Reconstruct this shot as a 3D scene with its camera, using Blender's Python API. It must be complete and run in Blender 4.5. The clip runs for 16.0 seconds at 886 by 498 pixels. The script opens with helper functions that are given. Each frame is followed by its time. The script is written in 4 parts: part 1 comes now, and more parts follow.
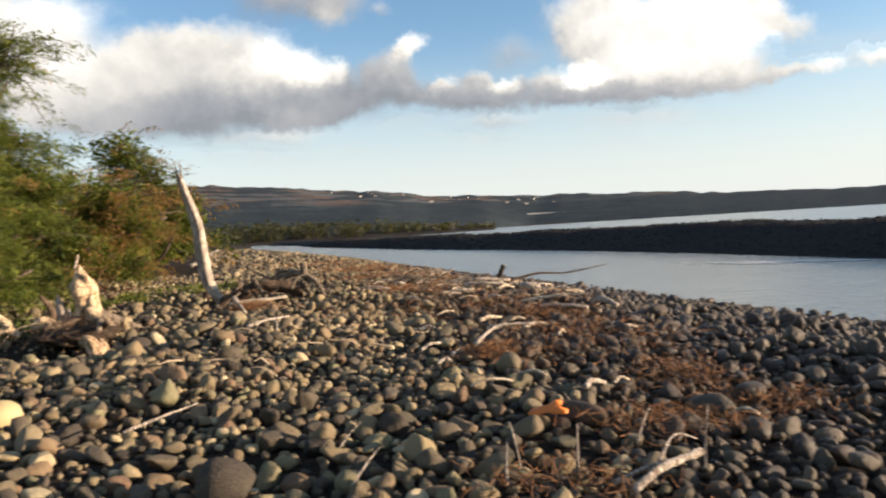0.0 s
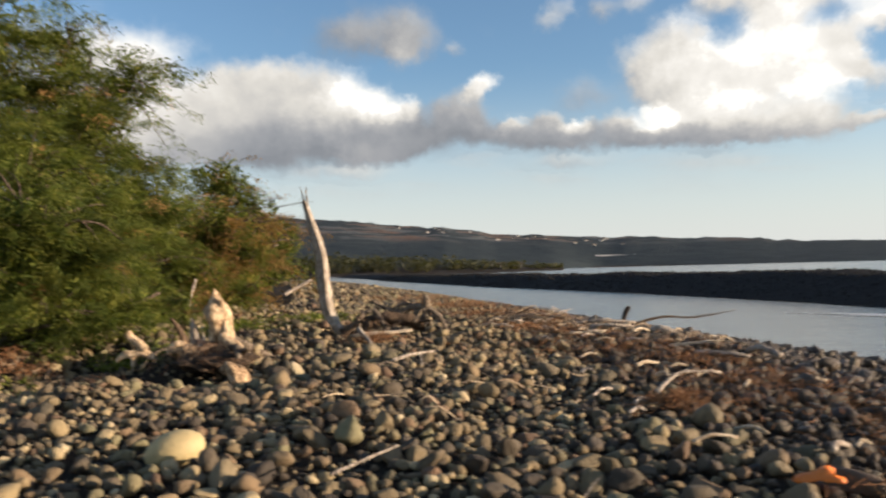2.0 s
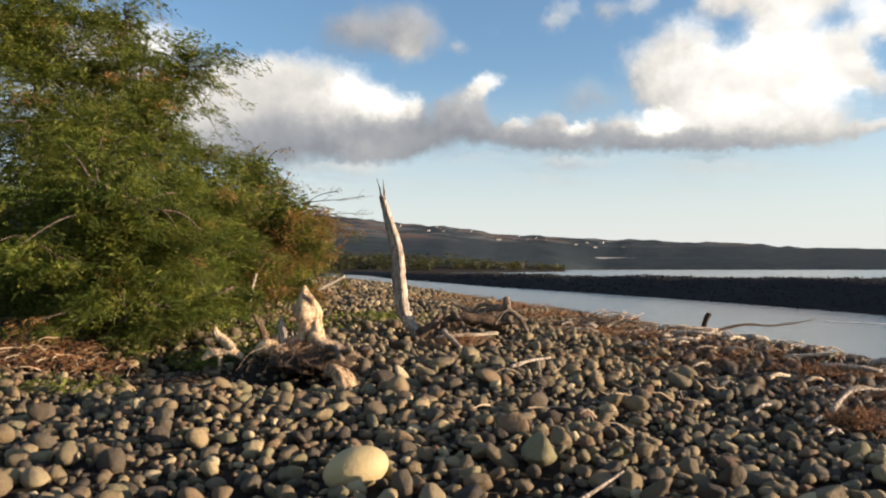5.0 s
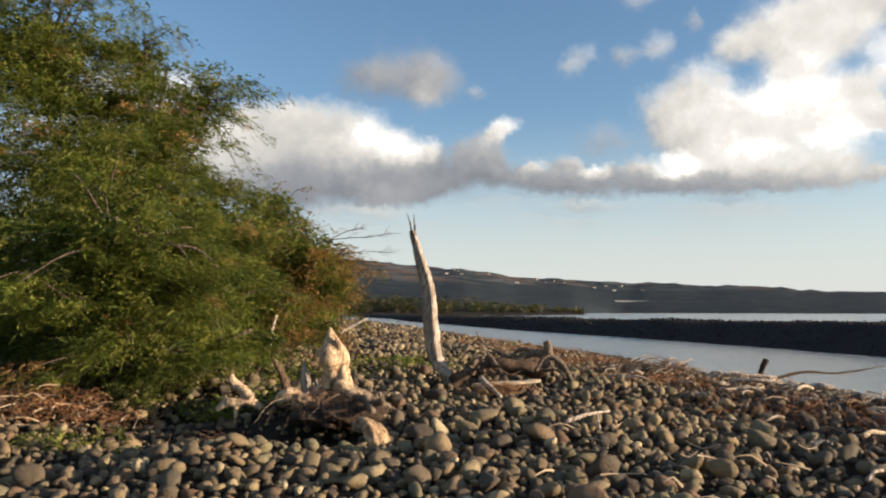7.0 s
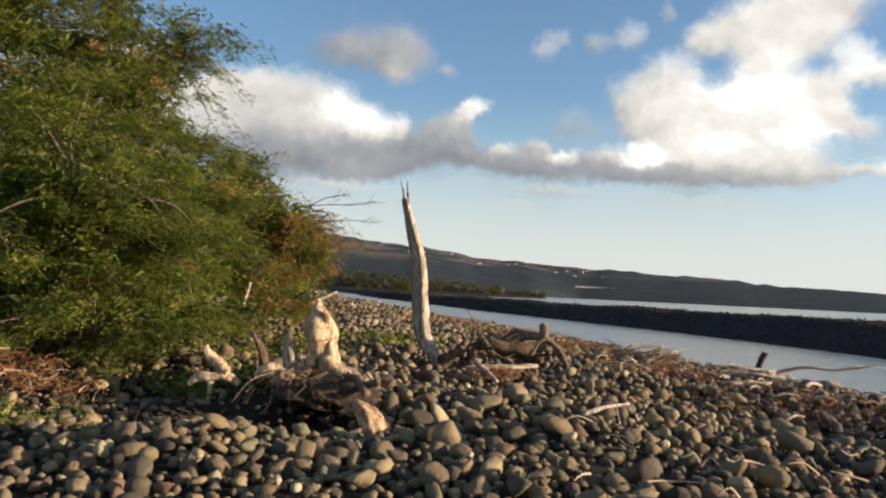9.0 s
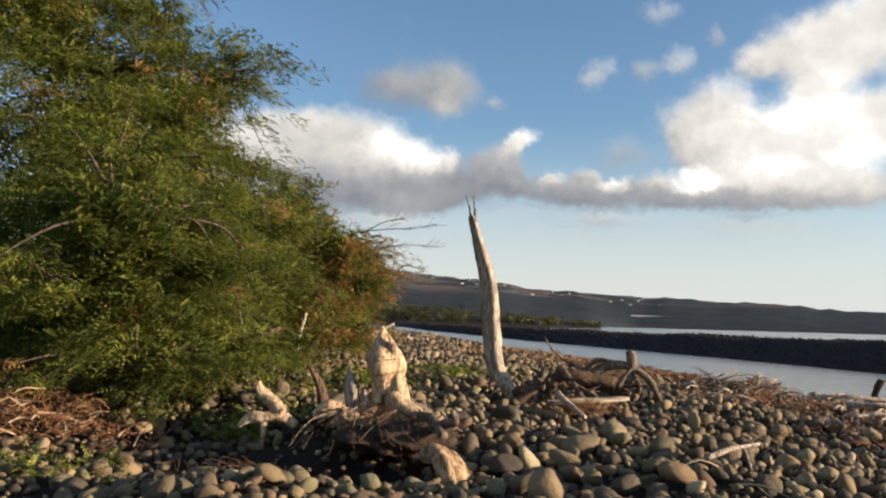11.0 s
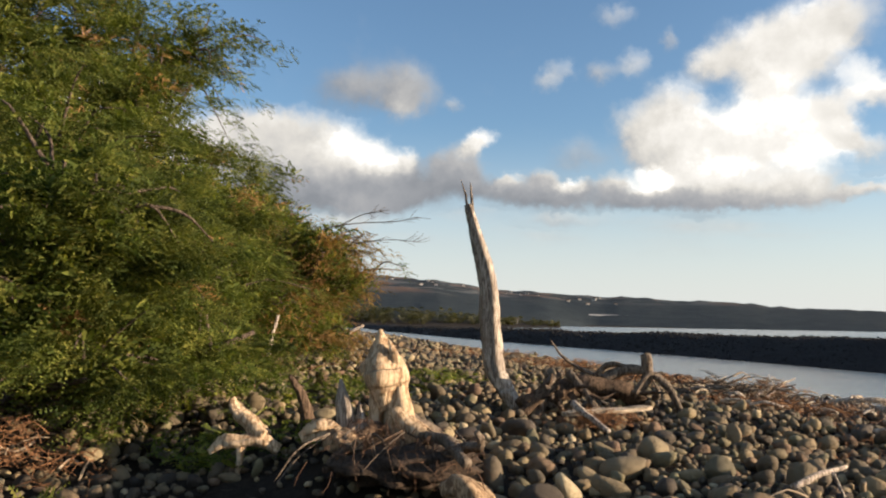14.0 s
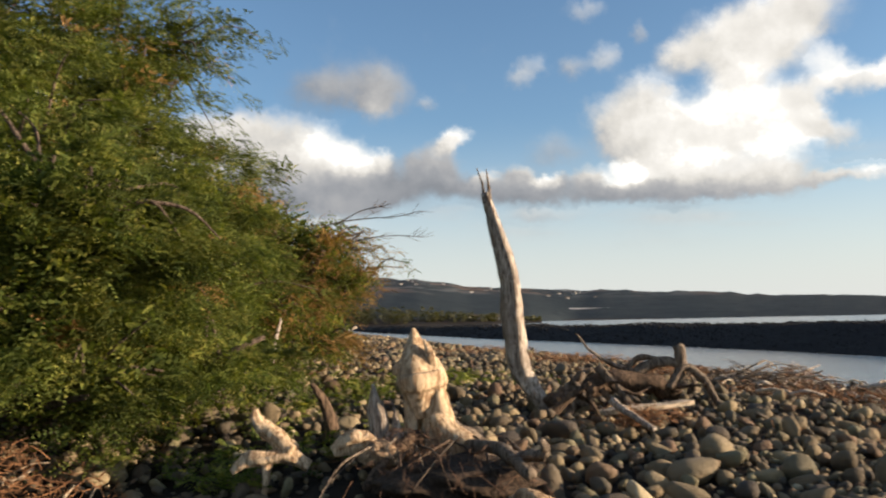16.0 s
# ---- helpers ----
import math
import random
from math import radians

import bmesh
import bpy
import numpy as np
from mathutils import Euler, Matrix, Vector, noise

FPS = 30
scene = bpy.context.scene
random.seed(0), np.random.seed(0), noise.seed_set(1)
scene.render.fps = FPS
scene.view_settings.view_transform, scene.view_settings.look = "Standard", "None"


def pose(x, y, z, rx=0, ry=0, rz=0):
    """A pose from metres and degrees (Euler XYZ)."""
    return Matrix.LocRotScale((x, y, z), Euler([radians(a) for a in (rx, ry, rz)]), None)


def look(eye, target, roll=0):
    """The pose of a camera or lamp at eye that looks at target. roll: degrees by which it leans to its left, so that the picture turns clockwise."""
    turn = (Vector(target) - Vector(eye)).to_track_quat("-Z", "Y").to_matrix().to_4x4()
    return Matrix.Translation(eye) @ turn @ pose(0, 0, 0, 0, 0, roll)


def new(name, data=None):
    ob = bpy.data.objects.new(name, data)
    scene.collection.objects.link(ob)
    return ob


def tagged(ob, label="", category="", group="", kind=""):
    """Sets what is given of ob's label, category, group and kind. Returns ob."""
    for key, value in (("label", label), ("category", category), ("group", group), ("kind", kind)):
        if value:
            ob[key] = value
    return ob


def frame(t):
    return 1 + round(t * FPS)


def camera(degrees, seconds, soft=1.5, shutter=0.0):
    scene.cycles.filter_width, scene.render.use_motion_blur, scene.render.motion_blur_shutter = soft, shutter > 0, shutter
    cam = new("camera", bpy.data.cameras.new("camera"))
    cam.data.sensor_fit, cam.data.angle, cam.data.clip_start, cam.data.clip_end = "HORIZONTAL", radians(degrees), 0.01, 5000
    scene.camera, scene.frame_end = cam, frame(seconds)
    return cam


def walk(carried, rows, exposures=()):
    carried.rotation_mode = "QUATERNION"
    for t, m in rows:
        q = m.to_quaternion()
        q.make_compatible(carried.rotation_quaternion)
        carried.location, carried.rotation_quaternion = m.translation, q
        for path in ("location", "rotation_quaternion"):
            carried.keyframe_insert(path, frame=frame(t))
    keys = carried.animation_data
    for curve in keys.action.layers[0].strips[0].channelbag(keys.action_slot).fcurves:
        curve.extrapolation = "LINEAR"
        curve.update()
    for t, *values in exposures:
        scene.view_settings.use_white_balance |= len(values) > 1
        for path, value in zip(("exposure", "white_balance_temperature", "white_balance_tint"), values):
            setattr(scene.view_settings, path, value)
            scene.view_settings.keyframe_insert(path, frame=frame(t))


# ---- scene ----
cam = camera(59.1, 16.0, soft=2.1, shutter=.4)
METRES, EYE, TILT, LEAN, TURN = 8.152, 1.5, 0.0, 0.0, 0.0
PATH = [
    (0, (0.057, 0.22, 1.474), (0.047, 2.219, 1.423), -3.5),
    (0.5, (-0.19, 0.327, 1.512), (-0.298, 2.323, 1.466), -2.5),
    (1, (-0.482, 0.39, 1.504), (-0.429, 2.389, 1.474), -3.3),
    (1.5, (-0.796, 0.604, 1.469), (-0.726, 2.602, 1.511), -3.7),
    (2, (-1.066, 0.708, 1.476), (-1.238, 2.7, 1.528), -1.4),
    (2.5, (-1.446, 0.834, 1.49), (-1.841, 2.788, 1.653), -7.0),
    (3, (-1.793, 0.929, 1.433), (-2.388, 2.83, 1.61), -6.0),
    (3.5, (-1.968, 0.989, 1.504), (-2.3, 2.959, 1.605), -3.3),
    (4, (-2.189, 1.006, 1.482), (-2.436, 2.989, 1.555), -1.1),
    (4.2, (-2.257, 0.981, 1.5), (-2.464, 2.97, 1.538), -1.5),
    (6.3, (-2.752, 1.847, 1.517), (-2.918, 3.839, 1.591), 1.1),
    (6.5, (-2.751, 1.906, 1.545), (-2.901, 3.899, 1.594), 0.5),
    (7, (-2.873, 2.163, 1.48), (-3.089, 4.145, 1.638), 0.1),
    (7.5, (-3.1, 2.357, 1.368), (-3.31, 4.345, 1.42), 1.0),
    (8, (-3.275, 2.511, 1.461), (-3.313, 4.51, 1.504), 0.3),
    (8.5, (-3.367, 2.774, 1.421), (-3.438, 4.765, 1.605), 0.5),
    (9, (-3.399, 2.991, 1.432), (-3.521, 4.985, 1.537), 2.8),
    (9.2, (-3.455, 3.085, 1.389), (-3.618, 5.076, 1.493), 2.8),
    (11.3, (-3.748, 4.113, 1.343), (-4.015, 6.087, 1.529), 1.9),
    (11.5, (-3.769, 4.173, 1.366), (-4.034, 6.149, 1.522), 2.7),
    (12, (-3.834, 4.402, 1.346), (-4.088, 6.384, 1.426), 0.0),
    (12.5, (-3.871, 4.642, 1.363), (-4.23, 6.608, 1.434), 1.6),
    (13, (-4.023, 4.796, 1.349), (-4.348, 6.762, 1.524), 1.2),
    (13.5, (-4.156, 4.906, 1.362), (-4.319, 6.894, 1.513), 1.4),
    (14, (-4.274, 5.107, 1.34), (-4.425, 7.092, 1.527), 1.0),
    (14.5, (-4.35, 5.294, 1.359), (-4.599, 7.273, 1.509), -1.3),
    (15, (-4.579, 5.388, 1.342), (-4.753, 7.369, 1.553), -6.0),
    (15.5, (-4.683, 5.499, 1.337), (-4.684, 7.492, 1.501), -2.1),
    (16, (-4.746, 5.65, 1.324), (-4.842, 7.639, 1.508), -1.1),
]
walk(cam, [(t, look(eye, target, roll)) for t, eye, target, roll in PATH], [(0, 1.36), (1.5, 1.26), (2.5, 1.02), (3, 1.42), (3.5, 1.46), (4.2, 1.28), (6.5, 1.2), (7, 1.1), (7.6, 1.12), (9, 1.14), (12, 1.12), (13, 1.4), (14, 1.16), (14.5, 1.16), (15.5, 1.14), (16, 1.14)])


# ---- light ----
SUN_AZ, SUN_EL = 94.0, 9.5      # degrees right of the walk's heading, degrees up


def toward(az, el):
    a, e = radians(az), radians(el)
    return Vector((math.sin(a) * math.cos(e), math.cos(a) * math.cos(e), math.sin(e)))


sun = new("sun", bpy.data.lights.new("sun", "SUN"))
sun.data.energy, sun.data.angle, sun.data.color = 5.0, radians(0.6), (1.0, 0.78, 0.57)
sun.matrix_world = look(toward(SUN_AZ, SUN_EL) * 200, (0, 0, 0))


class Nodes:
    """Short hands for wiring a node tree."""

    def __init__(self, tree):
        self.tree = tree
        tree.nodes.clear()

    def node(self, kind, **sockets):
        n = self.tree.nodes.new(kind)
        for key, value in sockets.items():
            self.put(n.inputs[key.replace("_", " ")], value)
        return n

    def put(self, socket, value):
        if isinstance(value, bpy.types.NodeSocket):
            self.tree.links.new(value, socket)
        else:
            socket.default_value = value

    def math(self, op, *values):
        n = self.tree.nodes.new("ShaderNodeMath")
        n.operation = op
        for s, v in zip(n.inputs, values):
            self.put(s, v)
        return n.outputs[0]

    def vec(self, op, *values, out=0):
        n = self.tree.nodes.new("ShaderNodeVectorMath")
        n.operation = op
        for s, v in zip(n.inputs, values):
            self.put(s, v)
        return n.outputs[out]

    def ramp(self, value, lo, hi, a=0.0, b=1.0, smooth=True):
        n = self.tree.nodes.new("ShaderNodeMapRange")
        n.interpolation_type = "SMOOTHSTEP" if smooth else "LINEAR"
        for s, v in zip(n.inputs, (value, lo, hi, a, b)):
            self.put(s, v)
        return n.outputs[0]

    def mix(self, fac, a, b, blend="MIX"):
        n = self.tree.nodes.new("ShaderNodeMix")
        n.data_type, n.blend_type = "RGBA", blend
        self.put(n.inputs[0], fac)
        for s, v in ((n.inputs[6], a), (n.inputs[7], b)):
            self.put(s, (*v, 1) if isinstance(v, tuple) and len(v) == 3 else v)
        return n.outputs[2]

    def noise(self, vector, scale, detail=4.0, rough=0.55, out=0):
        n = self.tree.nodes.new("ShaderNodeTexNoise")
        if vector is not None:
            self.put(n.inputs["Vector"], vector)
        for key, v in (("Scale", scale), ("Detail", detail), ("Roughness", rough)):
            self.put(n.inputs[key], v)
        return n.outputs[out]

    def colours(self, value, *stops):
        n = self.tree.nodes.new("ShaderNodeValToRGB")
        self.put(n.inputs[0], value)
        while len(n.color_ramp.elements) < len(stops):
            n.color_ramp.elements.new(1.0)
        for e, (at, c) in zip(n.color_ramp.elements, stops):
            e.position, e.color = at, (*c, 1)
        return n.outputs[0]


# cloud banks: azimuth and height of each puff, its half width and half height in degrees, and how bright its face is
BANK_WEST = [(-15.4, 11.8, 2.8, 1.2, .62), (-15.6, 13.9, 2.6, .9, .70), (-18.4, 13.4, 2.2, 1.0, .74), (-11.4, 12.4, 1.7, 1.2, 1.12), (-9.6, 11.6, 1.3, .8, 1.05), (-7.1, 11.6, .7, .6, .86), (-12.6, 10.8, 2.4, 1.0, .62),
             (-14.6, 9.5, 3.6, 1.2, .14), (-18.8, 9.0, 3.4, 1.2, .20), (-10.4, 8.7, 2.2, .7, .42), (-9.6, 9.9, 2.0, 1.0, .26), (-5.4, 10.4, 2.0, 1.2, .16), (-7.6, 9.3, 1.8, .9, .20),
             (-23.0, 11.2, 3.0, 1.6, .78), (-20.6, 11.8, 2.4, 1.2, .66), (-27.2, 10.6, 2.6, 1.8, .84), (-26.4, 14.8, 2.6, 1.3, .92), (-31, 12.5, 4, 3, .7), (-23, 8.8, 3.0, 1.2, .5)]
BANK_TAIL = [(-1.5, 13.4, .75, .5, 1.0), (-2.3, 12.9, .6, .5, .9), (-3.4, 11.9, 1.2, .9, .44), (-2.6, 10.4, 1.4, .8, .18), (.2, 9.5, 1.7, .7, .22), (.2, 10.4, .8, .35, .72), (3.2, 9.4, 1.9, .8, .22),
             (3.0, 10.5, .8, .5, .6), (5.0, 10.0, .8, .4, 1.0), (6.6, 9.3, 2.0, .7, .26), (7.8, 10.2, .8, .5, .62)]
BANK_EAST = [(10.7, 10.2, 1.3, .75, 1.15), (10.4, 8.8, 2.2, .5, .28), (13.2, 9.0, 2.2, .7, .34), (14.6, 10.9, 1.9, 1.1, 1.05), (12.0, 12.4, 1.8, 1.2, .84), (9.7, 14.1, 1.4, 1.1, .70), (10.4, 12.6, 1.2, 1.0, .68),
             (12.1, 15.8, 1.4, 1.1, .84), (13.6, 14.0, 1.6, 1.2, .88), (13.4, 12.4, 1.8, 1.2, .86), (16.6, 13.0, 1.7, 1.2, .98), (24.6, 11.6, .9, .6, .8), (22.6, 14.4, 1.2, .8, .84), (21.2, 13.0, 1.5, 1.1, .92), (26.0, 9.2, 1.0, .4, .92), (29.4, 9.3, 1.2, .4, .9), (23.8, 8.9, 1.0, .3, .62), (17.6, 18.6, 2.0, 1.3, .82), (15.0, 18.0, 1.2, .8, .78), (20.6, 19.6, 2.0, 1.5, .84), (23.4, 20.0, 1.8, 1.2, .76), (19.0, 16.6, 1.7, 1.5, .94), (18.4, 13.8, 2.0, 1.7, .98),
             (20.6, 11.4, 1.8, 1.4, 1.06), (17.4, 9.6, 2.4, .9, .78), (17.6, 8.8, 2.4, .5, .4), (21.4, 9.0, 1.7, .7, .6), (24.2, 16.0, 1.1, .9, 1.12), (26.6, 15.1, 1.6, .65, .90), (29.2, 15.5, 1.5, .8, 1.05), (32, 15, 2, 1, .9), (23.0, 12.6, .9, .7, .78), (21.6, 17.8, 1.4, 1.0, .86)]
PUFFS = [(-9.4, 17.3, 2.8, 1.4, .32), (-7.6, 15.6, .9, .9, .56), (-7.0, 16.8, 1.4, 1.1, .44), (-11.4, 16.6, 1.8, 1.0, .30), (-3.8, 16.0, .5, .4, .6), (4.3, 18.2, .7, .55, .82), (3.3, 17.3, .7, .5, .72), (7.2, 18.0, .8, .5, .55), (9.4, 18.3, .75, .7, .80),
         (5.4, 12.2, 1.5, .9, .42), (4.4, 7.6, 2.6, .4, .55), (-12, 7.2, 3.0, .45, .6)]
PUFFS_HIGH = [(8.2, 21.8, 1.1, .5, .8), (12.0, 19.8, .4, .5, .6), (32.5, 9, 1.5, .5, .9)]


def build_sky():
    world = bpy.data.worlds.new("sky")
    world.use_nodes = True
    scene.world = world
    k = Nodes(world.node_tree)
    sky = k.node("ShaderNodeTexSky")
    sky.sky_type, sky.sun_disc, sky.sun_elevation, sky.sun_rotation = "NISHITA", False, radians(SUN_EL), radians(SUN_AZ)
    sky.air_density, sky.dust_density, sky.ozone_density = 1.0, .8, 1.8
    way = k.node("ShaderNodeTexCoord").outputs["Generated"]
    xyz = k.node("ShaderNodeSeparateXYZ", Vector=way).outputs
    az = k.math("MULTIPLY", k.math("ARCTAN2", xyz[0], xyz[1]), 57.2958)
    el = k.math("MULTIPLY", k.math("ARCSINE", xyz[2]), 57.2958)
    at = k.node("ShaderNodeCombineXYZ", X=az, Y=el, Z=0.0).outputs[0]
    wide = k.vec("SUBTRACT", k.noise(at, .3, 2, .5, out=1), (.5, .5, .5))
    fine = k.vec("SUBTRACT", k.noise(at, 1.1, 5, .6, out=1), (.5, .5, .5))
    p = k.vec("ADD", at, k.vec("ADD", k.vec("MULTIPLY", wide, (1.6, 1.2, 0)), k.vec("MULTIPLY", fine, (1.5, 1.2, 0))))
    total, mass, lit = 0.0, 0.0, 0.0
    for puff in (*BANK_WEST, *BANK_TAIL, *BANK_EAST, *PUFFS, *PUFFS_HIGH):
        a, e, w, h, b = puff
        q = k.vec("DIVIDE", k.vec("SUBTRACT", p, (a, e, 0)), (w, h, 1))
        weight = k.ramp(k.vec("LENGTH", q, out=1), 2.35, .1, 0, .66 if puff in PUFFS or puff in PUFFS_HIGH else 1.0)
        total = k.math("ADD", total, weight)
        core = k.math("POWER", weight, 2.2)
        mass = k.math("ADD", mass, core)
        face = k.math("ADD", k.vec("DOT_PRODUCT", q, (.08, .14, 0), out=1), b)
        lit = k.math("MULTIPLY_ADD", core, face, lit)
    bright = k.math("DIVIDE", lit, k.math("MAXIMUM", mass, .001))
    grain = k.noise(at, .4, 4, .5)
    veil = k.math("MULTIPLY_ADD", k.math("SUBTRACT", grain, .5), .7, total)
    cover = k.ramp(veil, .05, 1.35)
    wisp = k.ramp(k.noise(k.vec("MULTIPLY", at, (.10, .45, 1)), 1.0, 4, .5), .42, .8, 0, .55)
    cover = k.math("MAXIMUM", cover, k.math("MULTIPLY", wisp, k.math("MULTIPLY", k.ramp(el, 4, 7), k.ramp(el, 14, 8))))
    # beyond the view the same broken cloud goes on
    away = k.ramp(k.math("ABSOLUTE", az), 34, 46)
    high = k.ramp(el, 25, 31)
    rest = k.math("MULTIPLY", k.math("MAXIMUM", away, high), k.ramp(k.noise(way, 3.2, 7, .6), .5, .66))
    rest = k.math("MULTIPLY", rest, k.ramp(el, 3, 9))
    cover = k.math("MAXIMUM", cover, rest)
    bright = k.math("ADD", bright, k.math("MULTIPLY", rest, .3))
    shade = k.math("MULTIPLY_ADD", k.math("SUBTRACT", k.noise(at, .55, 6, .6), .5), .42, k.math("MAXIMUM", bright, k.ramp(total, .2, 0, 0, .62)))
    tone = k.colours(shade, (.08, (.25, .265, .29)), (.26, (.33, .34, .36)), (.5, (.47, .465, .46)), (.74, (.70, .67, .62)), (.95, (.90, .865, .81)), (1.15, (1.08, 1.04, .97)))
    # low, pale air near the horizon
    clear = k.mix(1.0, sky.outputs[0], (.160, .178, .200), "MULTIPLY")
    clear = k.mix(k.ramp(el, 15, -1, 0, .9), clear, (.72, .735, .735))
    colour = k.mix(cover, clear, tone)
    back = k.node("ShaderNodeBackground", Color=colour, Strength=.5)
    out = k.node("ShaderNodeOutputWorld")
    k.put(out.inputs[0], back.outputs[0])


build_sky()


# ---- materials ----
def material(name, build, **settings):
    m = bpy.data.materials.new(name)
    m.use_nodes = True
    k = Nodes(m.node_tree)
    bsdf = k.node("ShaderNodeBsdfPrincipled")
    for key, v in settings.items():
        k.put(bsdf.inputs[key.replace("_", " ")], v)
    shader = build(k, bsdf) or bsdf
    k.put(k.node("ShaderNodeOutputMaterial").inputs[0], shader.outputs[0])
    return m


def bump(k, bsdf, height, strength, distance):
    b = k.node("ShaderNodeBump", Strength=strength, Distance=distance, Height=height)
    k.put(bsdf.inputs["Normal"], b.outputs[0])


def place(k):
    return k.node("ShaderNodeNewGeometry").outputs["Position"]


def stone_look(own):
    def build(k, bsdf):
        if own:
            r = k.node("ShaderNodeObjectInfo").outputs["Random"]
        else:
            r = k.node("ShaderNodeNewGeometry").outputs["Random Per Island"]
        at = place(k)
        tone = k.colours(r, (0.0, (.038, .031, .025)), (.12, (.095, .074, .050)), (.25, (.20, .150, .082)), (.38, (.058, .047, .038)), (.50, (.28, .215, .115)), (.62, (.145, .088, .055)), (.74, (.19, .168, .092)), (.86, (.08, .063, .047)), (.95, (.32, .25, .14)), (1.0, (.48, .39, .24)))
        spots = k.noise(at, 60, 5, .7)
        stain = k.noise(at, 7, 4, .6)
        c = k.mix(k.ramp(spots, .35, .75), tone, (.5, .5, .5), "OVERLAY")
        c = k.mix(k.ramp(stain, .45, .75, 0, .35), c, (.12, .105, .078))
        # the lower beach is darker, browner and less rough, unevenly
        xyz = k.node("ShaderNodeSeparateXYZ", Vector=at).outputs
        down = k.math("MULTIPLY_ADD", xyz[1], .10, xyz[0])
        low_beach = k.ramp(k.math("MULTIPLY_ADD", k.noise(at, .8, 3, .6), 3.0, down), 1.7, 4.0, 0, .78)
        c = k.mix(low_beach, c, (.044, .032, .026))
        k.put(bsdf.inputs["Base Color"], c)
        k.put(bsdf.inputs["Roughness"], k.math("MULTIPLY_ADD", low_beach, -.4, k.ramp(stain, .3, .7, .7, .9)))
        bump(k, bsdf, k.math("MULTIPLY_ADD", k.noise(at, 16, 4, .6), 1.5, spots), .85, .016)
    return build


def ground_look(k, bsdf):
    at = place(k)
    a, b = k.noise(at, 22, 6, .7), k.noise(at, 1.3, 4, .6)
    c = k.colours(a, (.25, (.016, .013, .011)), (.55, (.036, .029, .023)), (.8, (.08, .064, .046)))
    k.put(bsdf.inputs["Base Color"], k.mix(k.ramp(b, .4, .7, 0, .6), c, (.035, .03, .024)))
    bump(k, bsdf, a, .9, .05)


def water_look(k, bsdf):
    at = place(k)
    flat = k.vec("MULTIPLY", at, (.5, 1.0, 1.0))
    big, small = k.noise(flat, .35, 4, .55), k.noise(at, 3.0, 4, .6)
    k.put(bsdf.inputs["Base Color"], k.mix(k.noise(at, .03, 3, .5), (.15, .155, .145), (.20, .20, .19)))
    bump(k, bsdf, k.math("MULTIPLY_ADD", small, .35, big), .45, .2)


def wood_look(pale, dark, grain=(9, 9, 1.1), stain=.7):
    def build(k, bsdf):
        at = k.node("ShaderNodeTexCoord").outputs["Object"]
        lines = k.noise(k.vec("MULTIPLY", at, grain), 4.5, 7, .68)
        patch = k.noise(at, 3.0, 5, .62)
        c = k.mix(k.ramp(lines, .40, .58), dark, pale)
        c = k.mix(k.ramp(patch, .42, .72, 0, stain), c, tuple(.45 * d + .25 * p for d, p in zip(dark, pale)))
        k.put(bsdf.inputs["Base Color"], c)
        bump(k, bsdf, k.math("MULTIPLY_ADD", patch, .4, lines), .9, .035)
    return build


def leaf_look(shades):
    def build(k, bsdf):
        r = k.node("ShaderNodeNewGeometry").outputs["Random Per Island"]
        sprig = k.ramp(k.noise(place(k), 3.2, 3, .6), .3, .7)
        tone = k.colours(k.math("MULTIPLY_ADD", r, .4, k.math("MULTIPLY", sprig, .6)), *shades)
        patch = k.noise(place(k), .9, 4, .6)
        c = k.mix(k.ramp(patch, .55, .8, 0, .45), tone, (.13, .10, .035))
        # random clump tone that also paints in bright boughs and shaded pockets
        clump_tone = k.ramp(k.noise(place(k), 1.9, 3, .6), .34, .66, .62, 1.38)
        c = k.mix(1.0, c, k.node("ShaderNodeCombineXYZ", X=clump_tone, Y=clump_tone, Z=clump_tone).outputs[0], "MULTIPLY")
        k.put(bsdf.inputs["Base Color"], c)
        glow = k.node("ShaderNodeBsdfTranslucent", Color=k.mix(1.0, c, (1.2, 1.25, .55), "MULTIPLY"))
        both = k.node("ShaderNodeMixShader")
        k.put(both.inputs[0], .36)
        k.put(both.inputs[1], bsdf.outputs[0])
        k.put(both.inputs[2], glow.outputs[0])
        return both
    return build


def speckle_look(c1, c2, scale):
    def build(k, bsdf):
        r = k.node("ShaderNodeNewGeometry").outputs["Random Per Island"]
        n = k.noise(place(k), scale, 4, .6)
        k.put(bsdf.inputs["Base Color"], k.mix(k.math("MULTIPLY_ADD", n, .5, k.math("MULTIPLY", r, .5)), c1, c2))
        bump(k, bsdf, n, .4, .02)
    return build


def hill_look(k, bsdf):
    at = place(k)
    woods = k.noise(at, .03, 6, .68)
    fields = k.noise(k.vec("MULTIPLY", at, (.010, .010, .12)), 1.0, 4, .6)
    # scrub tones pushed to blue-grey, so distance haze is painted into the colour
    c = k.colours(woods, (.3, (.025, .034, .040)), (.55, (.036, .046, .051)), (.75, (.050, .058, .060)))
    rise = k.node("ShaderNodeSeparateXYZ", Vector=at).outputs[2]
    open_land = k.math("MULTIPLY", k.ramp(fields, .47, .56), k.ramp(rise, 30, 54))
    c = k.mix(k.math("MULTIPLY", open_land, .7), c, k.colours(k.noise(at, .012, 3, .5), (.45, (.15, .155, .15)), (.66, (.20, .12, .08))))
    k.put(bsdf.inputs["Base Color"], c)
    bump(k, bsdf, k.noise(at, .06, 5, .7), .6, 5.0)


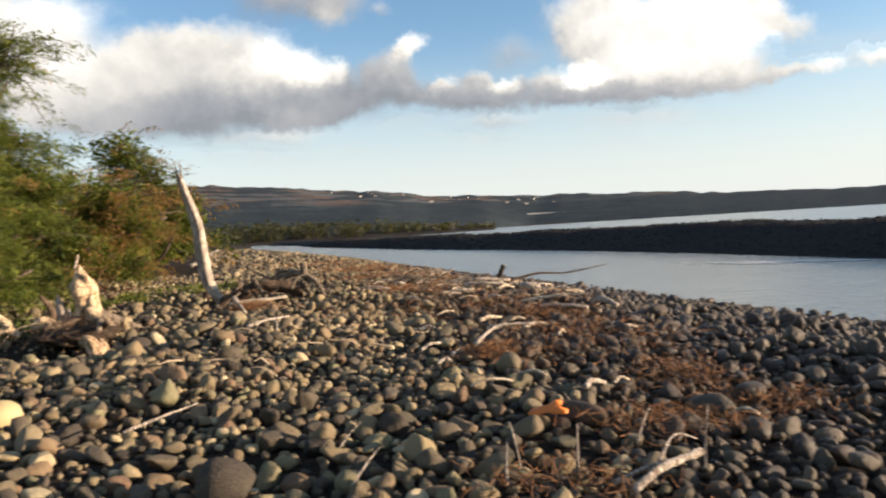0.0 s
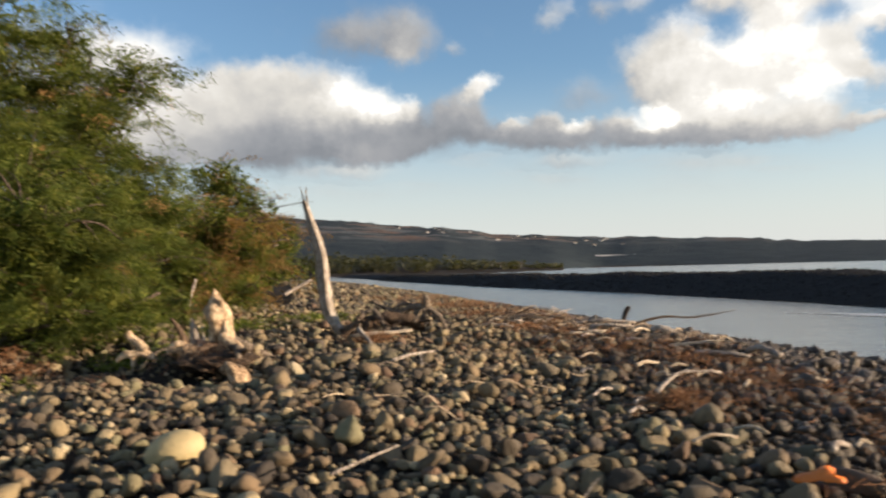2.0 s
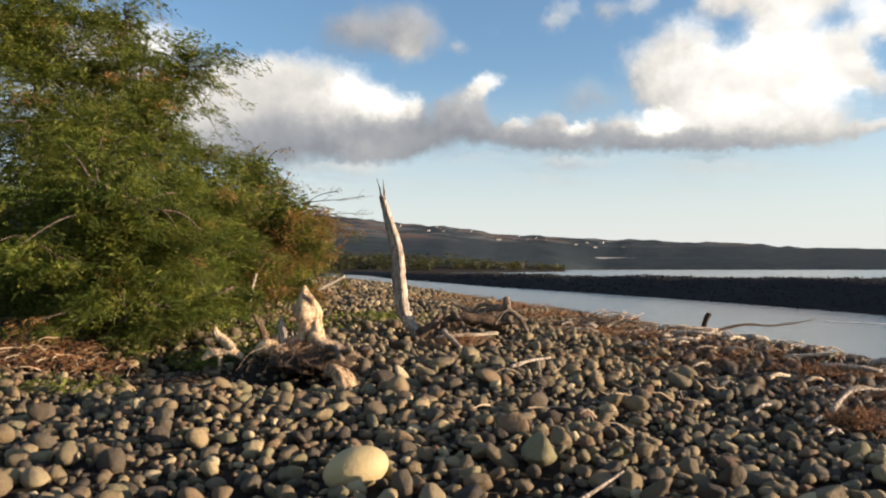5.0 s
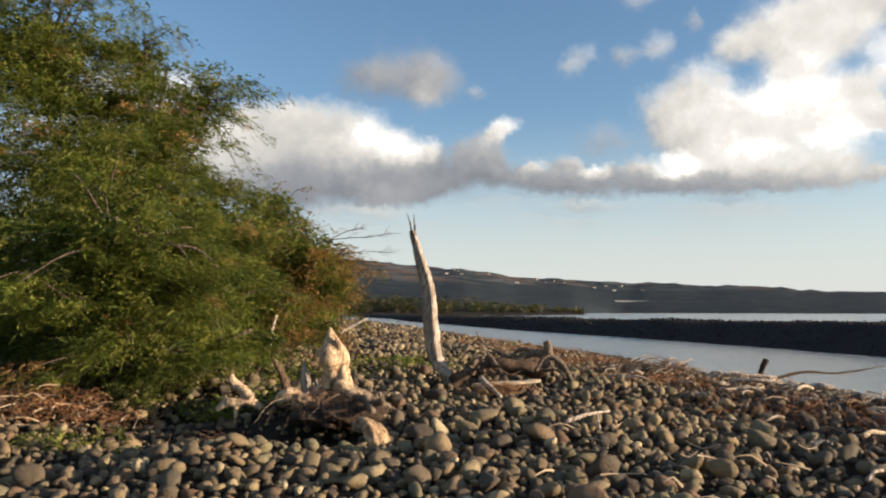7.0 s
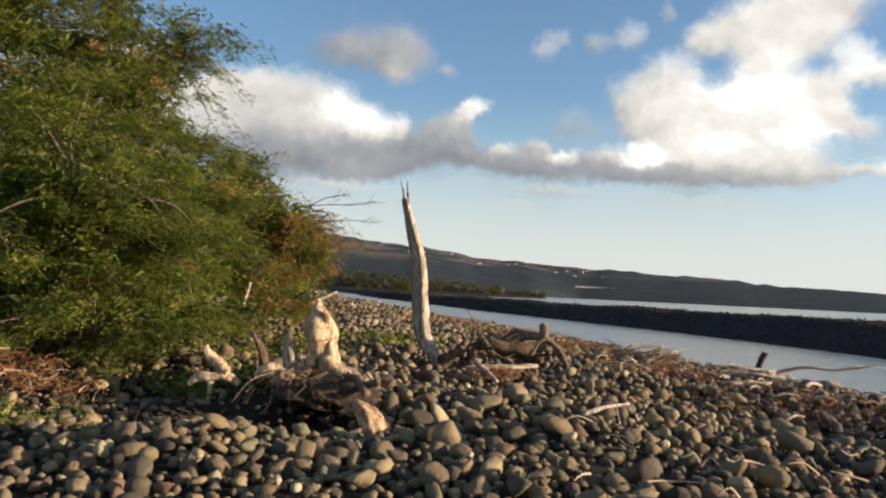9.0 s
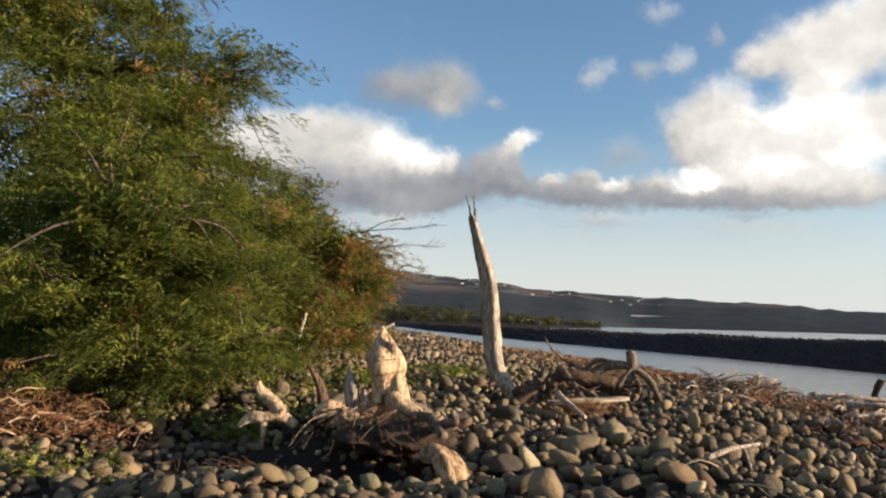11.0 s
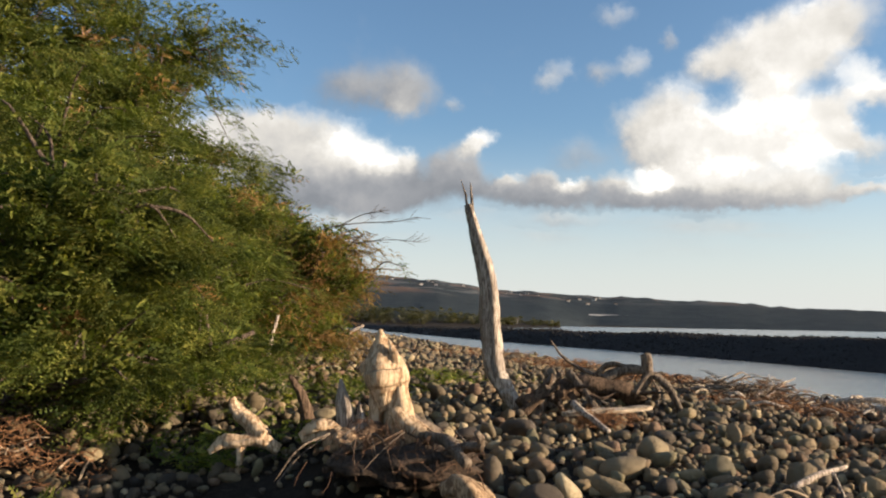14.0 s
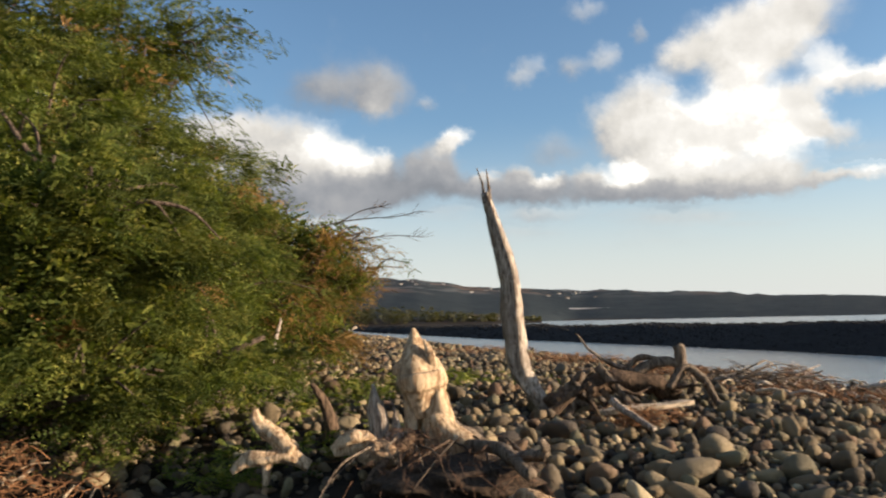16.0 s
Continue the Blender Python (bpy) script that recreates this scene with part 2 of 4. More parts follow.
def bar_look(k, bsdf):
    at = place(k)
    a = k.noise(at, 5, 6, .75)
    # dark shingle, made near black to put its backlit look into the colour
    k.put(bsdf.inputs["Base Color"], k.colours(a, (.3, (.018, .017, .018)), (.6, (.04, .037, .036)), (.8, (.075, .068, .06))))
    bump(k, bsdf, a, 1.0, .2)


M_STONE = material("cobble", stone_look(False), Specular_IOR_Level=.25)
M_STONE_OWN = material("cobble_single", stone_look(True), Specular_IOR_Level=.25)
M_BAR = material("backlit_dark_shingle", bar_look, Roughness=.9, Specular_IOR_Level=.05)
# the bar's cobbles carry the same painted backlit darkness
M_BAR_STONE = material("backlit_dark_cobble", speckle_look((.018, .018, .018), (.048, .044, .04), 8), Roughness=.85, Specular_IOR_Level=.05)
M_GROUND = material("gravel", ground_look, Roughness=.9, Specular_IOR_Level=.05)
M_WATER = material("water", water_look, Roughness=.22, IOR=1.33)
M_WOOD = material("driftwood", wood_look((.62, .53, .43), (.15, .11, .085), (12, 12, .8)), Roughness=.75, Specular_IOR_Level=.15)
M_STUMP = material("bleached_stump", wood_look((.70, .53, .34), (.30, .185, .10), (8, 8, 1.2), .5), Roughness=.75, Specular_IOR_Level=.15)
M_WOOD_GREY = material("grey_driftwood", wood_look((.24, .19, .14), (.07, .05, .036)), Roughness=.8, Specular_IOR_Level=.15)
M_WOOD_DARK = material("dark_root", wood_look((.085, .060, .042), (.028, .02, .014)), Roughness=.85, Specular_IOR_Level=.15)
M_WOOD_LONG = material("plank_wood", wood_look((.68, .57, .42), (.30, .22, .14), (1.1, 9, 9)), Roughness=.75, Specular_IOR_Level=.15)
M_WOOD_LOG = material("rotten_wood", wood_look((.50, .35, .21), (.17, .105, .06), (6, 6, 2), .45), Roughness=.85, Specular_IOR_Level=.15)
M_WOOD_BROWN = material("brown_root", wood_look((.17, .115, .075), (.05, .033, .022)), Roughness=.85, Specular_IOR_Level=.15)
M_STICK = material("stick", speckle_look((.55, .44, .30), (.24, .16, .10), 9), Roughness=.8, Specular_IOR_Level=.15)
M_STRAW = material("red_straw", speckle_look((.33, .165, .075), (.08, .04, .022), 6), Roughness=.85, Specular_IOR_Level=.15)
M_ROOT = material("fine_root", speckle_look((.18, .105, .065), (.04, .024, .016), 12), Roughness=.85, Specular_IOR_Level=.15)
M_LEAF = material("leaf", leaf_look(((0, (.026, .042, .010)), (.4, (.072, .096, .020)), (.72, (.155, .172, .034)), (1, (.30, .275, .07)))), Roughness=.8, Specular_IOR_Level=.2)
# olive leaves, paled and dulled to put distance haze into the colour
M_LEAF_FAR = material("hazy_far_leaf", leaf_look(((0, (.05, .055, .03)), (.5, (.08, .08, .042)), (1, (.12, .105, .06)))), Roughness=.7, Specular_IOR_Level=.15)
M_LEAF_DRY = material("dry_leaf", leaf_look(((0, (.11, .075, .03)), (.5, (.25, .15, .058)), (1, (.42, .24, .10)))), Roughness=.85, Specular_IOR_Level=.2)
M_BARK = material("bark", wood_look((.16, .12, .09), (.06, .045, .035)), Roughness=.9, Specular_IOR_Level=.15)
M_HILL = material("hazy_hill_scrub", hill_look, Roughness=.95, Specular_IOR_Level=.05)
M_FOAM = material("foam", speckle_look((.75, .76, .76), (.5, .52, .53), 2), Roughness=.6)
M_WHITE = material("pale_wall", speckle_look((.5, .48, .44), (.36, .34, .31), .4), Roughness=.8)
M_ORANGE = material("orange_bark", speckle_look((.80, .22, .02), (.55, .13, .012), 30), Roughness=.6)
M_PALE = material("pale_boulder", speckle_look((.48, .385, .19), (.36, .28, .14), 18), Roughness=.7)


# ---- the shape of the land ----
SHORE_Y = [-400, 0, 6, 13, 17, 21.4, 25, 34, 48, 67, 100, 125, 200, 300, 2000]
SHORE_X = [60, 11.5, 9.5, 7.3, 6.0, 4.8, 3.7, 1.0, -3, -8.5, -21, -28, -50, -75, -75]
SPIT_Y = [-60, 0, 15, 30, 37, 46, 57, 70, 90, 115, 150, 200, 260]
SPIT_X = [22, 20, 18, 15.6, 14.0, 11.6, 8.0, 3.0, -5, -13, -25, -38, -60]
WATER = -0.6


def inland(x, y):
    """Metres from the water's edge, on the walked beach's side."""
    return (np.interp(y, SHORE_Y, SHORE_X) - x) * .94


def wobble(x, y):
    return .05 * np.sin(1.3 * x + .7 * y) * np.sin(.9 * y - .5 * x) + .03 * np.sin(2.9 * x - 1.1) * np.sin(2.3 * y + .4)


def land(x, y):
    x, y = np.asarray(x, float), np.asarray(y, float)
    d = inland(x, y)
    beach = np.interp(d, [-60, -8, 0, 5, 9, 13, 20, 60, 400], [-4, -1.7, -.6, .2, .34, .4, .5, 1.2, 5])
    beach += np.interp(y, [-50, 0, 5, 8, 11, 14, 16], [-.55, -.42, -.31, -.21, -.15, -.02, 0]) * np.clip(d / 7, 0, 1) + wobble(x, y) * np.clip(d / 3, 0, 1)
    beach -= .46 * np.exp(-((x + 5.7) / 1.0) ** 2 - ((y - 10.05) / .46) ** 2)
    beach -= .16 * np.clip((-5.5 - x) / 1.5, 0, 1) * np.interp(y, [5, 7.5, 10.8, 13], [0, 1, 1, 0])
    yc = np.interp(x, [-400, -60, 0, 28, 40, 60, 600, 1500], [250, 320, 380, 430, 700, 880, 900, 950])
    coast = np.interp(y - yc, [-100, 0, 10, 100, 700], [-4, -.6, .4, 2.5, 6])
    return np.maximum(beach, coast)


def bar_height(s, y):
    """The shingle bar: s metres across it from its near edge."""
    crest = np.interp(y, [0, 45, 120, 250], [.87, .82, .62, .4]) + .12 * np.sin(.21 * y) * np.sin(.083 * y + 1) + .05 * np.sin(.9 * y) * np.sin(.37 * y)
    return WATER + (crest - WATER) * np.interp(s, [-4, 0, 4.5, 7, 12, 18], [-1.0, 0, .93, 1, .5, -1.0]) + .05 * np.sin(2.1 * s + y) * np.sin(1.7 * y)


def mesh_of(name, verts, faces, mat, smooth=True):
    """A mesh from arrays; all faces have the same number of corners."""
    me = bpy.data.meshes.new(name)
    verts, faces = np.ascontiguousarray(verts, np.float32), np.ascontiguousarray(faces, np.int32)
    n, k = faces.shape
    me.vertices.add(len(verts))
    me.vertices.foreach_set("co", verts.ravel())
    me.loops.add(n * k)
    me.loops.foreach_set("vertex_index", faces.ravel())
    me.polygons.add(n)
    me.polygons.foreach_set("loop_start", np.arange(0, n * k, k, dtype=np.int32))
    me.polygons.foreach_set("use_smooth", np.full(n, smooth))
    me.materials.append(mat)
    me.update(calc_edges=True)
    return me


def grid_faces(nx, ny):
    i = (np.arange(ny - 1)[:, None] * nx + np.arange(nx - 1)).ravel()
    return np.stack([i, i + 1, i + nx + 1, i + nx], 1)


def child(name, me, parent, label="", kind=""):
    ob = new(name, me)
    ob.parent = parent
    return tagged(ob, label, kind=kind)


gx = np.concatenate([np.linspace(-1500, -120, 14)[:-1], np.linspace(-120, -24, 40)[:-1], np.linspace(-24, 24, 121)[:-1], np.linspace(24, 60, 30)[:-1], np.linspace(60, 1500, 16)])
gy = np.concatenate([np.linspace(-400, -12, 12)[:-1], np.linspace(-12, 30, 106)[:-1], np.linspace(30, 120, 76)[:-1], np.linspace(120, 300, 50)[:-1], np.linspace(300, 1500, 40)])
GX, GY = np.meshgrid(gx, gy)
ground = new("ground", mesh_of("ground", np.stack([GX, GY, land(GX, GY)], -1).reshape(-1, 3), grid_faces(len(gx), len(gy)), M_GROUND))
tagged(ground, "dark gravelly beach sloping down to a calm bay", "ground", kind="structure")

by, bs = np.concatenate([np.linspace(-60, 120, 260)[:-1], np.linspace(120, 300, 60)]), np.linspace(-4, 18, 34)
BS, BY = np.meshgrid(bs, by)
bar = new("shingle_bar", mesh_of("shingle_bar", np.stack([np.interp(BY, SPIT_Y, SPIT_X) + BS / .93, BY, bar_height(BS, BY)], -1).reshape(-1, 3), grid_faces(len(bs), len(by)), M_BAR))
tagged(bar, "long dark shingle bar across the water", "shingle bar", kind="structure")

sea = new("water", mesh_of("water", [(-1500, -400, WATER), (1500, -400, WATER), (1500, 1500, WATER), (-1500, 1500, WATER)], [(0, 1, 2, 3)], M_WATER))
tagged(sea, "calm grey water of a sheltered bay", "water", kind="structure")


def build_hills():
    az = np.linspace(-75, 75, 260)
    up = np.interp(az, [-75, -40, -25, -16.6, -9.2, -4, 0, 6, 14.5, 21, 27, 40, 75], [5, 4.6, 4.4, 4.05, 3.4, 2.95, 2.4, 2.1, 1.78, 1.32, 1.12, .95, 1.6])
    up = up + .03 * np.sin(az * .9) + .02 * np.sin(az * 2.3 + 1) + .02 * np.random.RandomState(12).randn(len(az))
    t = np.linspace(0, 1.25, 34)
    A, T = np.meshgrid(np.radians(az), t)
    near = np.interp(np.degrees(A), [-75, -5, 3, 6, 75], [620, 640, 760, 905, 905])
    far_r = 1650.0
    r = near + (far_r - near) * T
    top = far_r * np.tan(np.radians(up))[None, :] + 1.4
    z = np.where(T <= 1, -1.5 + (top + 1.5) * (T ** .85), top - (T - 1) * 160)
    rnd = np.random.RandomState(3)
    z = z + np.clip(T * (1.02 - T) * 6, 0, 1) * (.4 * np.sin(A * 37 + 3 * T) * np.sin(T * 17 + 9 * A) + .5 * rnd.randn(*z.shape)) + (T > .9) * .9 * rnd.randn(*z.shape)
    v = np.stack([r * np.sin(A), r * np.cos(A), z], -1).reshape(-1, 3)
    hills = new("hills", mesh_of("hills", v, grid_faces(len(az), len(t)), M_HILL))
    tagged(hills, "long low scrub-covered hills across the bay", "hills", kind="structure")
    return hills


hills = build_hills()


# ---- building blocks ----
def thing(name, at, label, category, group="", kind=""):
    ob = new(name)
    ob.location = at
    return tagged(ob, label, category, group, kind)


def lumps(at, freq, rnd):
    """A smooth uneven field, about -1 to 1."""
    out = 0.0
    for _ in range(5):
        out = out + .42 * np.sin(at @ (rnd.randn(3) * freq) + rnd.uniform(0, 6.3))
    return out


def tube(path, radii, sides=8, rough=0.0, flute=0.0, seed=0, cap=True, gnarl=.14):
    """Vertices and triangles of a bent, tapering, knotty stem along a path."""
    rnd = np.random.RandomState(seed)
    p = np.array([Vector(q) for q in path], float)
    n = len(p)
    tangent = np.gradient(p, axis=0)
    tangent /= np.linalg.norm(tangent, axis=1)[:, None] + 1e-9
    ref = np.array([.31, .95, .05]) if abs(tangent[0][1]) < .8 else np.array([.95, .2, .25])
    u = np.cross(tangent, ref)
    u /= np.linalg.norm(u, axis=1)[:, None] + 1e-9
    w = np.cross(tangent, u)
    ang = np.linspace(0, 2 * math.pi, sides, endpoint=False)
    k1, k2, ph = rnd.randint(2, 4), rnd.randint(4, 7), rnd.rand(3) * 6
    s = np.linspace(0, 1, n)[:, None]
    shape = 1 + flute * (.6 * np.sin(k1 * ang + ph[0] + 1.8 * s) + .4 * np.sin(k2 * ang + ph[1] - 1.2 * s)) + rough * rnd.randn(n, sides)
    if sides > 5:
        core = p[:, None, :] + np.mean(radii) * (np.cos(ang)[None, :, None] * u[:, None, :] + np.sin(ang)[None, :, None] * w[:, None, :])
        size = max(np.mean(radii), .01)
        shape = shape + gnarl * (lumps(core, .55 / size, rnd) + .6 * lumps(core, 1.3 / size, rnd))
    r = np.asarray(radii, float)[:, None] * shape
    v = p[:, None, :] + r[..., None] * (np.cos(ang)[None, :, None] * u[:, None, :] + np.sin(ang)[None, :, None] * w[:, None, :])
    v = v.reshape(-1, 3)
    f = []
    for i in range(n - 1):
        for j in range(sides):
            a, b = i * sides + j, i * sides + (j + 1) % sides
            f += [(a, b, b + sides), (a, b + sides, a + sides)]
    if cap:
        v = np.vstack([v, p[0], p[-1]])
        e0, e1 = len(v) - 2, len(v) - 1
        for j in range(sides):
            f.append((e0, (j + 1) % sides, j))
            f.append((e1, (n - 1) * sides + j, (n - 1) * sides + (j + 1) % sides))
    return v, np.array(f, int)


def join(pieces):
    vs, fs, n = [], [], 0
    for v, f in pieces:
        vs.append(v)
        fs.append(np.asarray(f) + n)
        n += len(v)
    return np.vstack(vs), np.vstack(fs)


def curve_pts(points, steps):
    """A smooth line through a few points."""
    p = [Vector(q) for q in points]
    p = [2 * p[0] - p[1], *p, 2 * p[-1] - p[-2]]
    out = []
    for i in range(1, len(p) - 2):
        for s in np.linspace(0, 1, steps, endpoint=False):
            a, b, c, d = p[i - 1:i + 3]
            out.append(.5 * ((2 * b) + (c - a) * s + (2 * a - 5 * b + 4 * c - d) * s * s + (3 * b - a - 3 * c + d) * s ** 3))
    return [*out, p[-2]]


def stem(points, r0, r1, steps=6, sides=8, rough=.04, flute=.12, seed=0, ease=1.0):
    path = curve_pts(points, steps)
    if sides > 5:
        wander = np.random.RandomState(seed + 900)
        path = [q + Vector(wander.randn(3) * r0 * .07) for q in path]
    s = np.linspace(0, 1, len(path)) ** ease
    return tube(path, r0 + (r1 - r0) * s, sides, rough, flute, seed)


def instances(name, tv, tf, turns, places, mat, smooth=True):
    """One mesh of many turned and scaled copies of a template."""
    tv, tf = np.asarray(tv, float), np.asarray(tf, int)
    v = np.einsum("nij,vj->nvi", turns, tv) + places[:, None, :]
    f = tf[None] + (np.arange(len(places)) * len(tv))[:, None, None]
    return mesh_of(name, v.reshape(-1, 3), f.reshape(-1, tf.shape[1]), mat, smooth)


def turns_z(a):
    m = np.zeros((len(a), 3, 3))
    m[:, 0, 0], m[:, 0, 1], m[:, 1, 0], m[:, 1, 1], m[:, 2, 2] = np.cos(a), -np.sin(a), np.sin(a), np.cos(a), 1
    return m


def turns_x(a):
    m = np.zeros((len(a), 3, 3))
    m[:, 1, 1], m[:, 1, 2], m[:, 2, 1], m[:, 2, 2], m[:, 0, 0] = np.cos(a), -np.sin(a), np.sin(a), np.cos(a), 1
    return m


def turns_y(a):
    m = np.zeros((len(a), 3, 3))
    m[:, 0, 0], m[:, 0, 2], m[:, 2, 0], m[:, 2, 2], m[:, 1, 1] = np.cos(a), np.sin(a), -np.sin(a), np.cos(a), 1
    return m


# ---- bushes and trees ----
def leaf_spray(pairs, length, leaf, wide):
    """A drooping feathery twig along x, set with pairs of narrow leaflets."""
    v, f = [], []
    for i in range(pairs):
        s = (i + .6) / pairs
        x, z = length * s, -.22 * length * s * s
        for side in (-1, 1):
            l = leaf * (1.15 - .5 * s)
            n = len(v)
            dx, dy = .55 * l, side * .8 * l
            v += [(x, 0, z), (x + .75 * dx + wide, .7 * dy, z + .010), (x + .9 * dx - wide, dy, z - .012)]
            f.append((n, n + 1, n + 2))
    return v, f


def tree(at, stems, blobs, seed, label, leaf_mat, tufts, per_tuft, leaf=.055, spread=.3, category="shrub", dry=.0, skirt=lambda x: .06 + 0 * x):
    rnd = np.random.RandomState(seed)
    ob = thing("shrub" if category == "shrub" else "tree", at, label, category)
    o = np.array(at)
    wood = []
    centres = [np.array(b[:3]) - o for b in blobs]
    for i in range(stems):
        c = centres[i % len(centres)]
        base = np.array([rnd.uniform(-.5, .5), rnd.uniform(-.5, .5), -.15])
        mid = base * .7 + c * .45 + rnd.uniform(-.35, .35, 3)
        end = c + rnd.uniform(-.5, .5, 3)
        wood.append(stem([base, mid, end], rnd.uniform(.06, .11), .025, 6, 7, seed=seed * 31 + i))
    # tufts sit on the outer shell of the crown, more on its upper side
    tips, outs = [], []
    vol = np.array([b[3] * b[4] * b[5] for b in blobs]) ** (2 / 3)
    counts = np.maximum(4, np.round(tufts / 4 * vol / vol.sum())).astype(int)
    sites = []
    hollow = np.random.RandomState(seed + 40)
    waves = [(hollow.randn(3) * 1.9, hollow.uniform(0, 6.3)) for _ in range(5)]
    for b, count in zip(blobs, counts):
        for m in range(count):      # spread round each mass of the crown, with hollows left open
            h, g = 1 - 2 * (m + .5) / count, 2.39996 * m
            q = np.array([math.sqrt(1 - h * h) * math.cos(g), math.sqrt(1 - h * h) * math.sin(g), h]) + rnd.randn(3) * .25
            q /= np.linalg.norm(q)
            out = .8 + .24 * float(lumps(q, 2.4, np.random.RandomState(seed))) + rnd.uniform(-.12, .12)
            at_site = np.array(b[:3]) + q * np.array(b[3:6]) * min(max(out, .45), 1.14)
            if b[5] < .8 or sum(math.sin(float(at_site @ w) + ph) for w, ph in waves) > -.45:
                sites.append((at_site, q))
    # each bough is a flat, drooping pad of foliage reaching outwards
    for bough, q in sites:
        reach = np.array([q[0], q[1], 0]) + rnd.randn(3) * np.array([.5, .5, .12])
        reach /= np.linalg.norm(reach)
        across = np.array([-reach[1], reach[0], 0])
        size = spread / .2 * rnd.uniform(.7, 1.3)
        for _ in range(7):
            u, w = rnd.normal(0, .34), rnd.normal(0, .22)
            tip = bough + (reach * u + across * w) * size
            tip[2] += (.10 - .5 * u * abs(u) - .35 * abs(w) + rnd.normal(0, .035)) * size
            floor = float(land(tip[0], tip[1])) + .12
            if tip[2] < floor:
                tip[2] = floor + rnd.uniform(.05, .5)
            tips.append(tip - o)
            outs.append(reach)
    tips, outs = np.array(tips), np.array(outs)
    for i in rnd.choice(len(tips), min(len(tips), 130), replace=False):
        c = centres[int(np.argmin([np.linalg.norm(tips[i] - c) for c in centres]))]
        start = c * .75 + tips[i] * .25 + rnd.uniform(-.15, .15, 3)
        mid = .5 * (start + tips[i]) + np.array([0, 0, .12]) + rnd.uniform(-.15, .15, 3)
        wood.append(stem([start, mid, tips[i]], .022, .006, 4, 5, seed=seed * 77 + int(i)))
    trunk = child("trunk", mesh_of("trunk", *join(wood), M_BARK), ob)
    per_tuft = int(per_tuft * 1.15)
    n = len(tips) * per_tuft
    at_tip = np.repeat(np.arange(len(tips)), per_tuft)
    # sprays hang along drooping strands, with dark gaps between them
    strand = outs * np.array([1, 1, .5]) + rnd.randn(len(tips), 3) * np.array([.6, .6, .3])
    strand /= np.linalg.norm(strand, axis=1)[:, None]
    s = rnd.uniform(-.5, 1, n)
    fan = rnd.randn(n, 3) * spread * np.array([.5, .5, .17]) + strand[at_tip] * (s * spread * 1.2)[:, None]
    fan[:, 2] -= .8 * spread * s * np.abs(s)
    pos = tips[at_tip] + fan
    low = land(pos[:, 0] + o[0], pos[:, 1] + o[1]) - o[2] + .06
    keep = pos[:, 2] > low + rnd.rand(n) * .34 + skirt(pos[:, 0] + o[0])
    pos[:, 2] = np.maximum(pos[:, 2], low)
    dirs = strand[at_tip] + rnd.randn(n, 3) * .5
    yaw, dip = np.arctan2(dirs[:, 1], dirs[:, 0]), np.clip(rnd.normal(.3, .4, n), -.6, 1.2)
    size = rnd.uniform(.5, 1.0, n)
    turn = turns_z(yaw) @ turns_y(dip) @ turns_x(rnd.uniform(-.9, .9, n)) * size[:, None, None]
    tv, tf = leaf_spray(5, .2, leaf, leaf * .36)
    # older, larger foliage fills the inside of the crown
    b = np.array(blobs, float)
    which = np.repeat(np.arange(len(b)), np.maximum(80, 1200 * vol / vol.max()).astype(int))
    ball = rnd.randn(len(which), 3)
    ball *= (rnd.rand(len(which)) ** .5 * .7 / np.linalg.norm(ball, axis=1))[:, None]
    core = b[which, :3] + ball * b[which, 3:6]
    core = core[core[:, 2] > land(core[:, 0], core[:, 1]) + .3 + skirt(core[:, 0])] - o
    m = len(core)
    twist = turns_z(rnd.uniform(0, 6.3, m)) @ turns_y(rnd.normal(.2, .5, m)) * rnd.uniform(1.2, 2.0, m)[:, None, None]
    child("inner_crown", instances("inner_crown", tv, tf, twist, core, leaf_mat, False), ob, "shaded inner foliage")
    dry_ones = (rnd.rand(len(tips))[at_tip] < dry)[keep]
    turn, pos = turn[keep], pos[keep]
    if (~dry_ones).any():
        child("crown", instances("crown", tv, tf, turn[~dry_ones], pos[~dry_ones], leaf_mat, False), ob)
    if dry_ones.any():
        child("dry_crown", instances("dry_crown", tv, tf, turn[dry_ones], pos[dry_ones], M_LEAF_DRY, False), ob, "brown dying foliage")
    return ob


UNDERCUT = lambda x: np.interp(x, [-10.4, -8.6], [.42, .06])      # bare ground and stems under the taller shrubs
tree((-9.6, 13.2, .4), 9, [(-8.9, 12.7, 1.7, 1.65, 1.8, 1.5), (-8.2, 11.9, 1.5, 1.05, 1.2, 1.1), (-7.95, 11.7, 2.3, .95, 1.1, .8), (-9.4, 13.4, 2.9, 1.7, 1.9, 1.3), (-8.1, 14.3, 1.5, 1.1, 1.4, 1.3), (-8.7, 15.2, 2.7, 1.1, 1.3, 1.2), (-7.95, 11.9, .9, 1.0, .9, .7), (-7.3, 13.1, .8, .75, 1.0, .6), (-9.0, 16.2, 3.3, 1.0, 1.2, .9)],
     1, "dense feathery green shrub drooping onto the cobbles", M_LEAF, 760, 40, leaf=.036, spread=.19, dry=.02, skirt=UNDERCUT)
brown_shrub = tree((-8.6, 18.2, .45), 8, [(-8.6, 16.9, 2.8, 1.15, 1.5, 1.3), (-8.0, 18.3, 2.4, .9, 1.3, 1.3), (-7.5, 19.4, 2.0, .8, 1.2, 1.0), (-8.0, 17.4, 1.5, 1.0, 1.6, 1.0), (-7.5, 18.8, 1.1, .8, 1.3, .8), (-7.25, 18.2, 2.6, .75, 1.0, .5), (-6.95, 18.3, 2.05, .55, 1.0, .45)],
                   2, "thin browning shrub with bare twigs beside driftwood", M_LEAF, 340, 19, leaf=.034, spread=.21, dry=.82)
twigs = np.random.RandomState(71)
bare = []
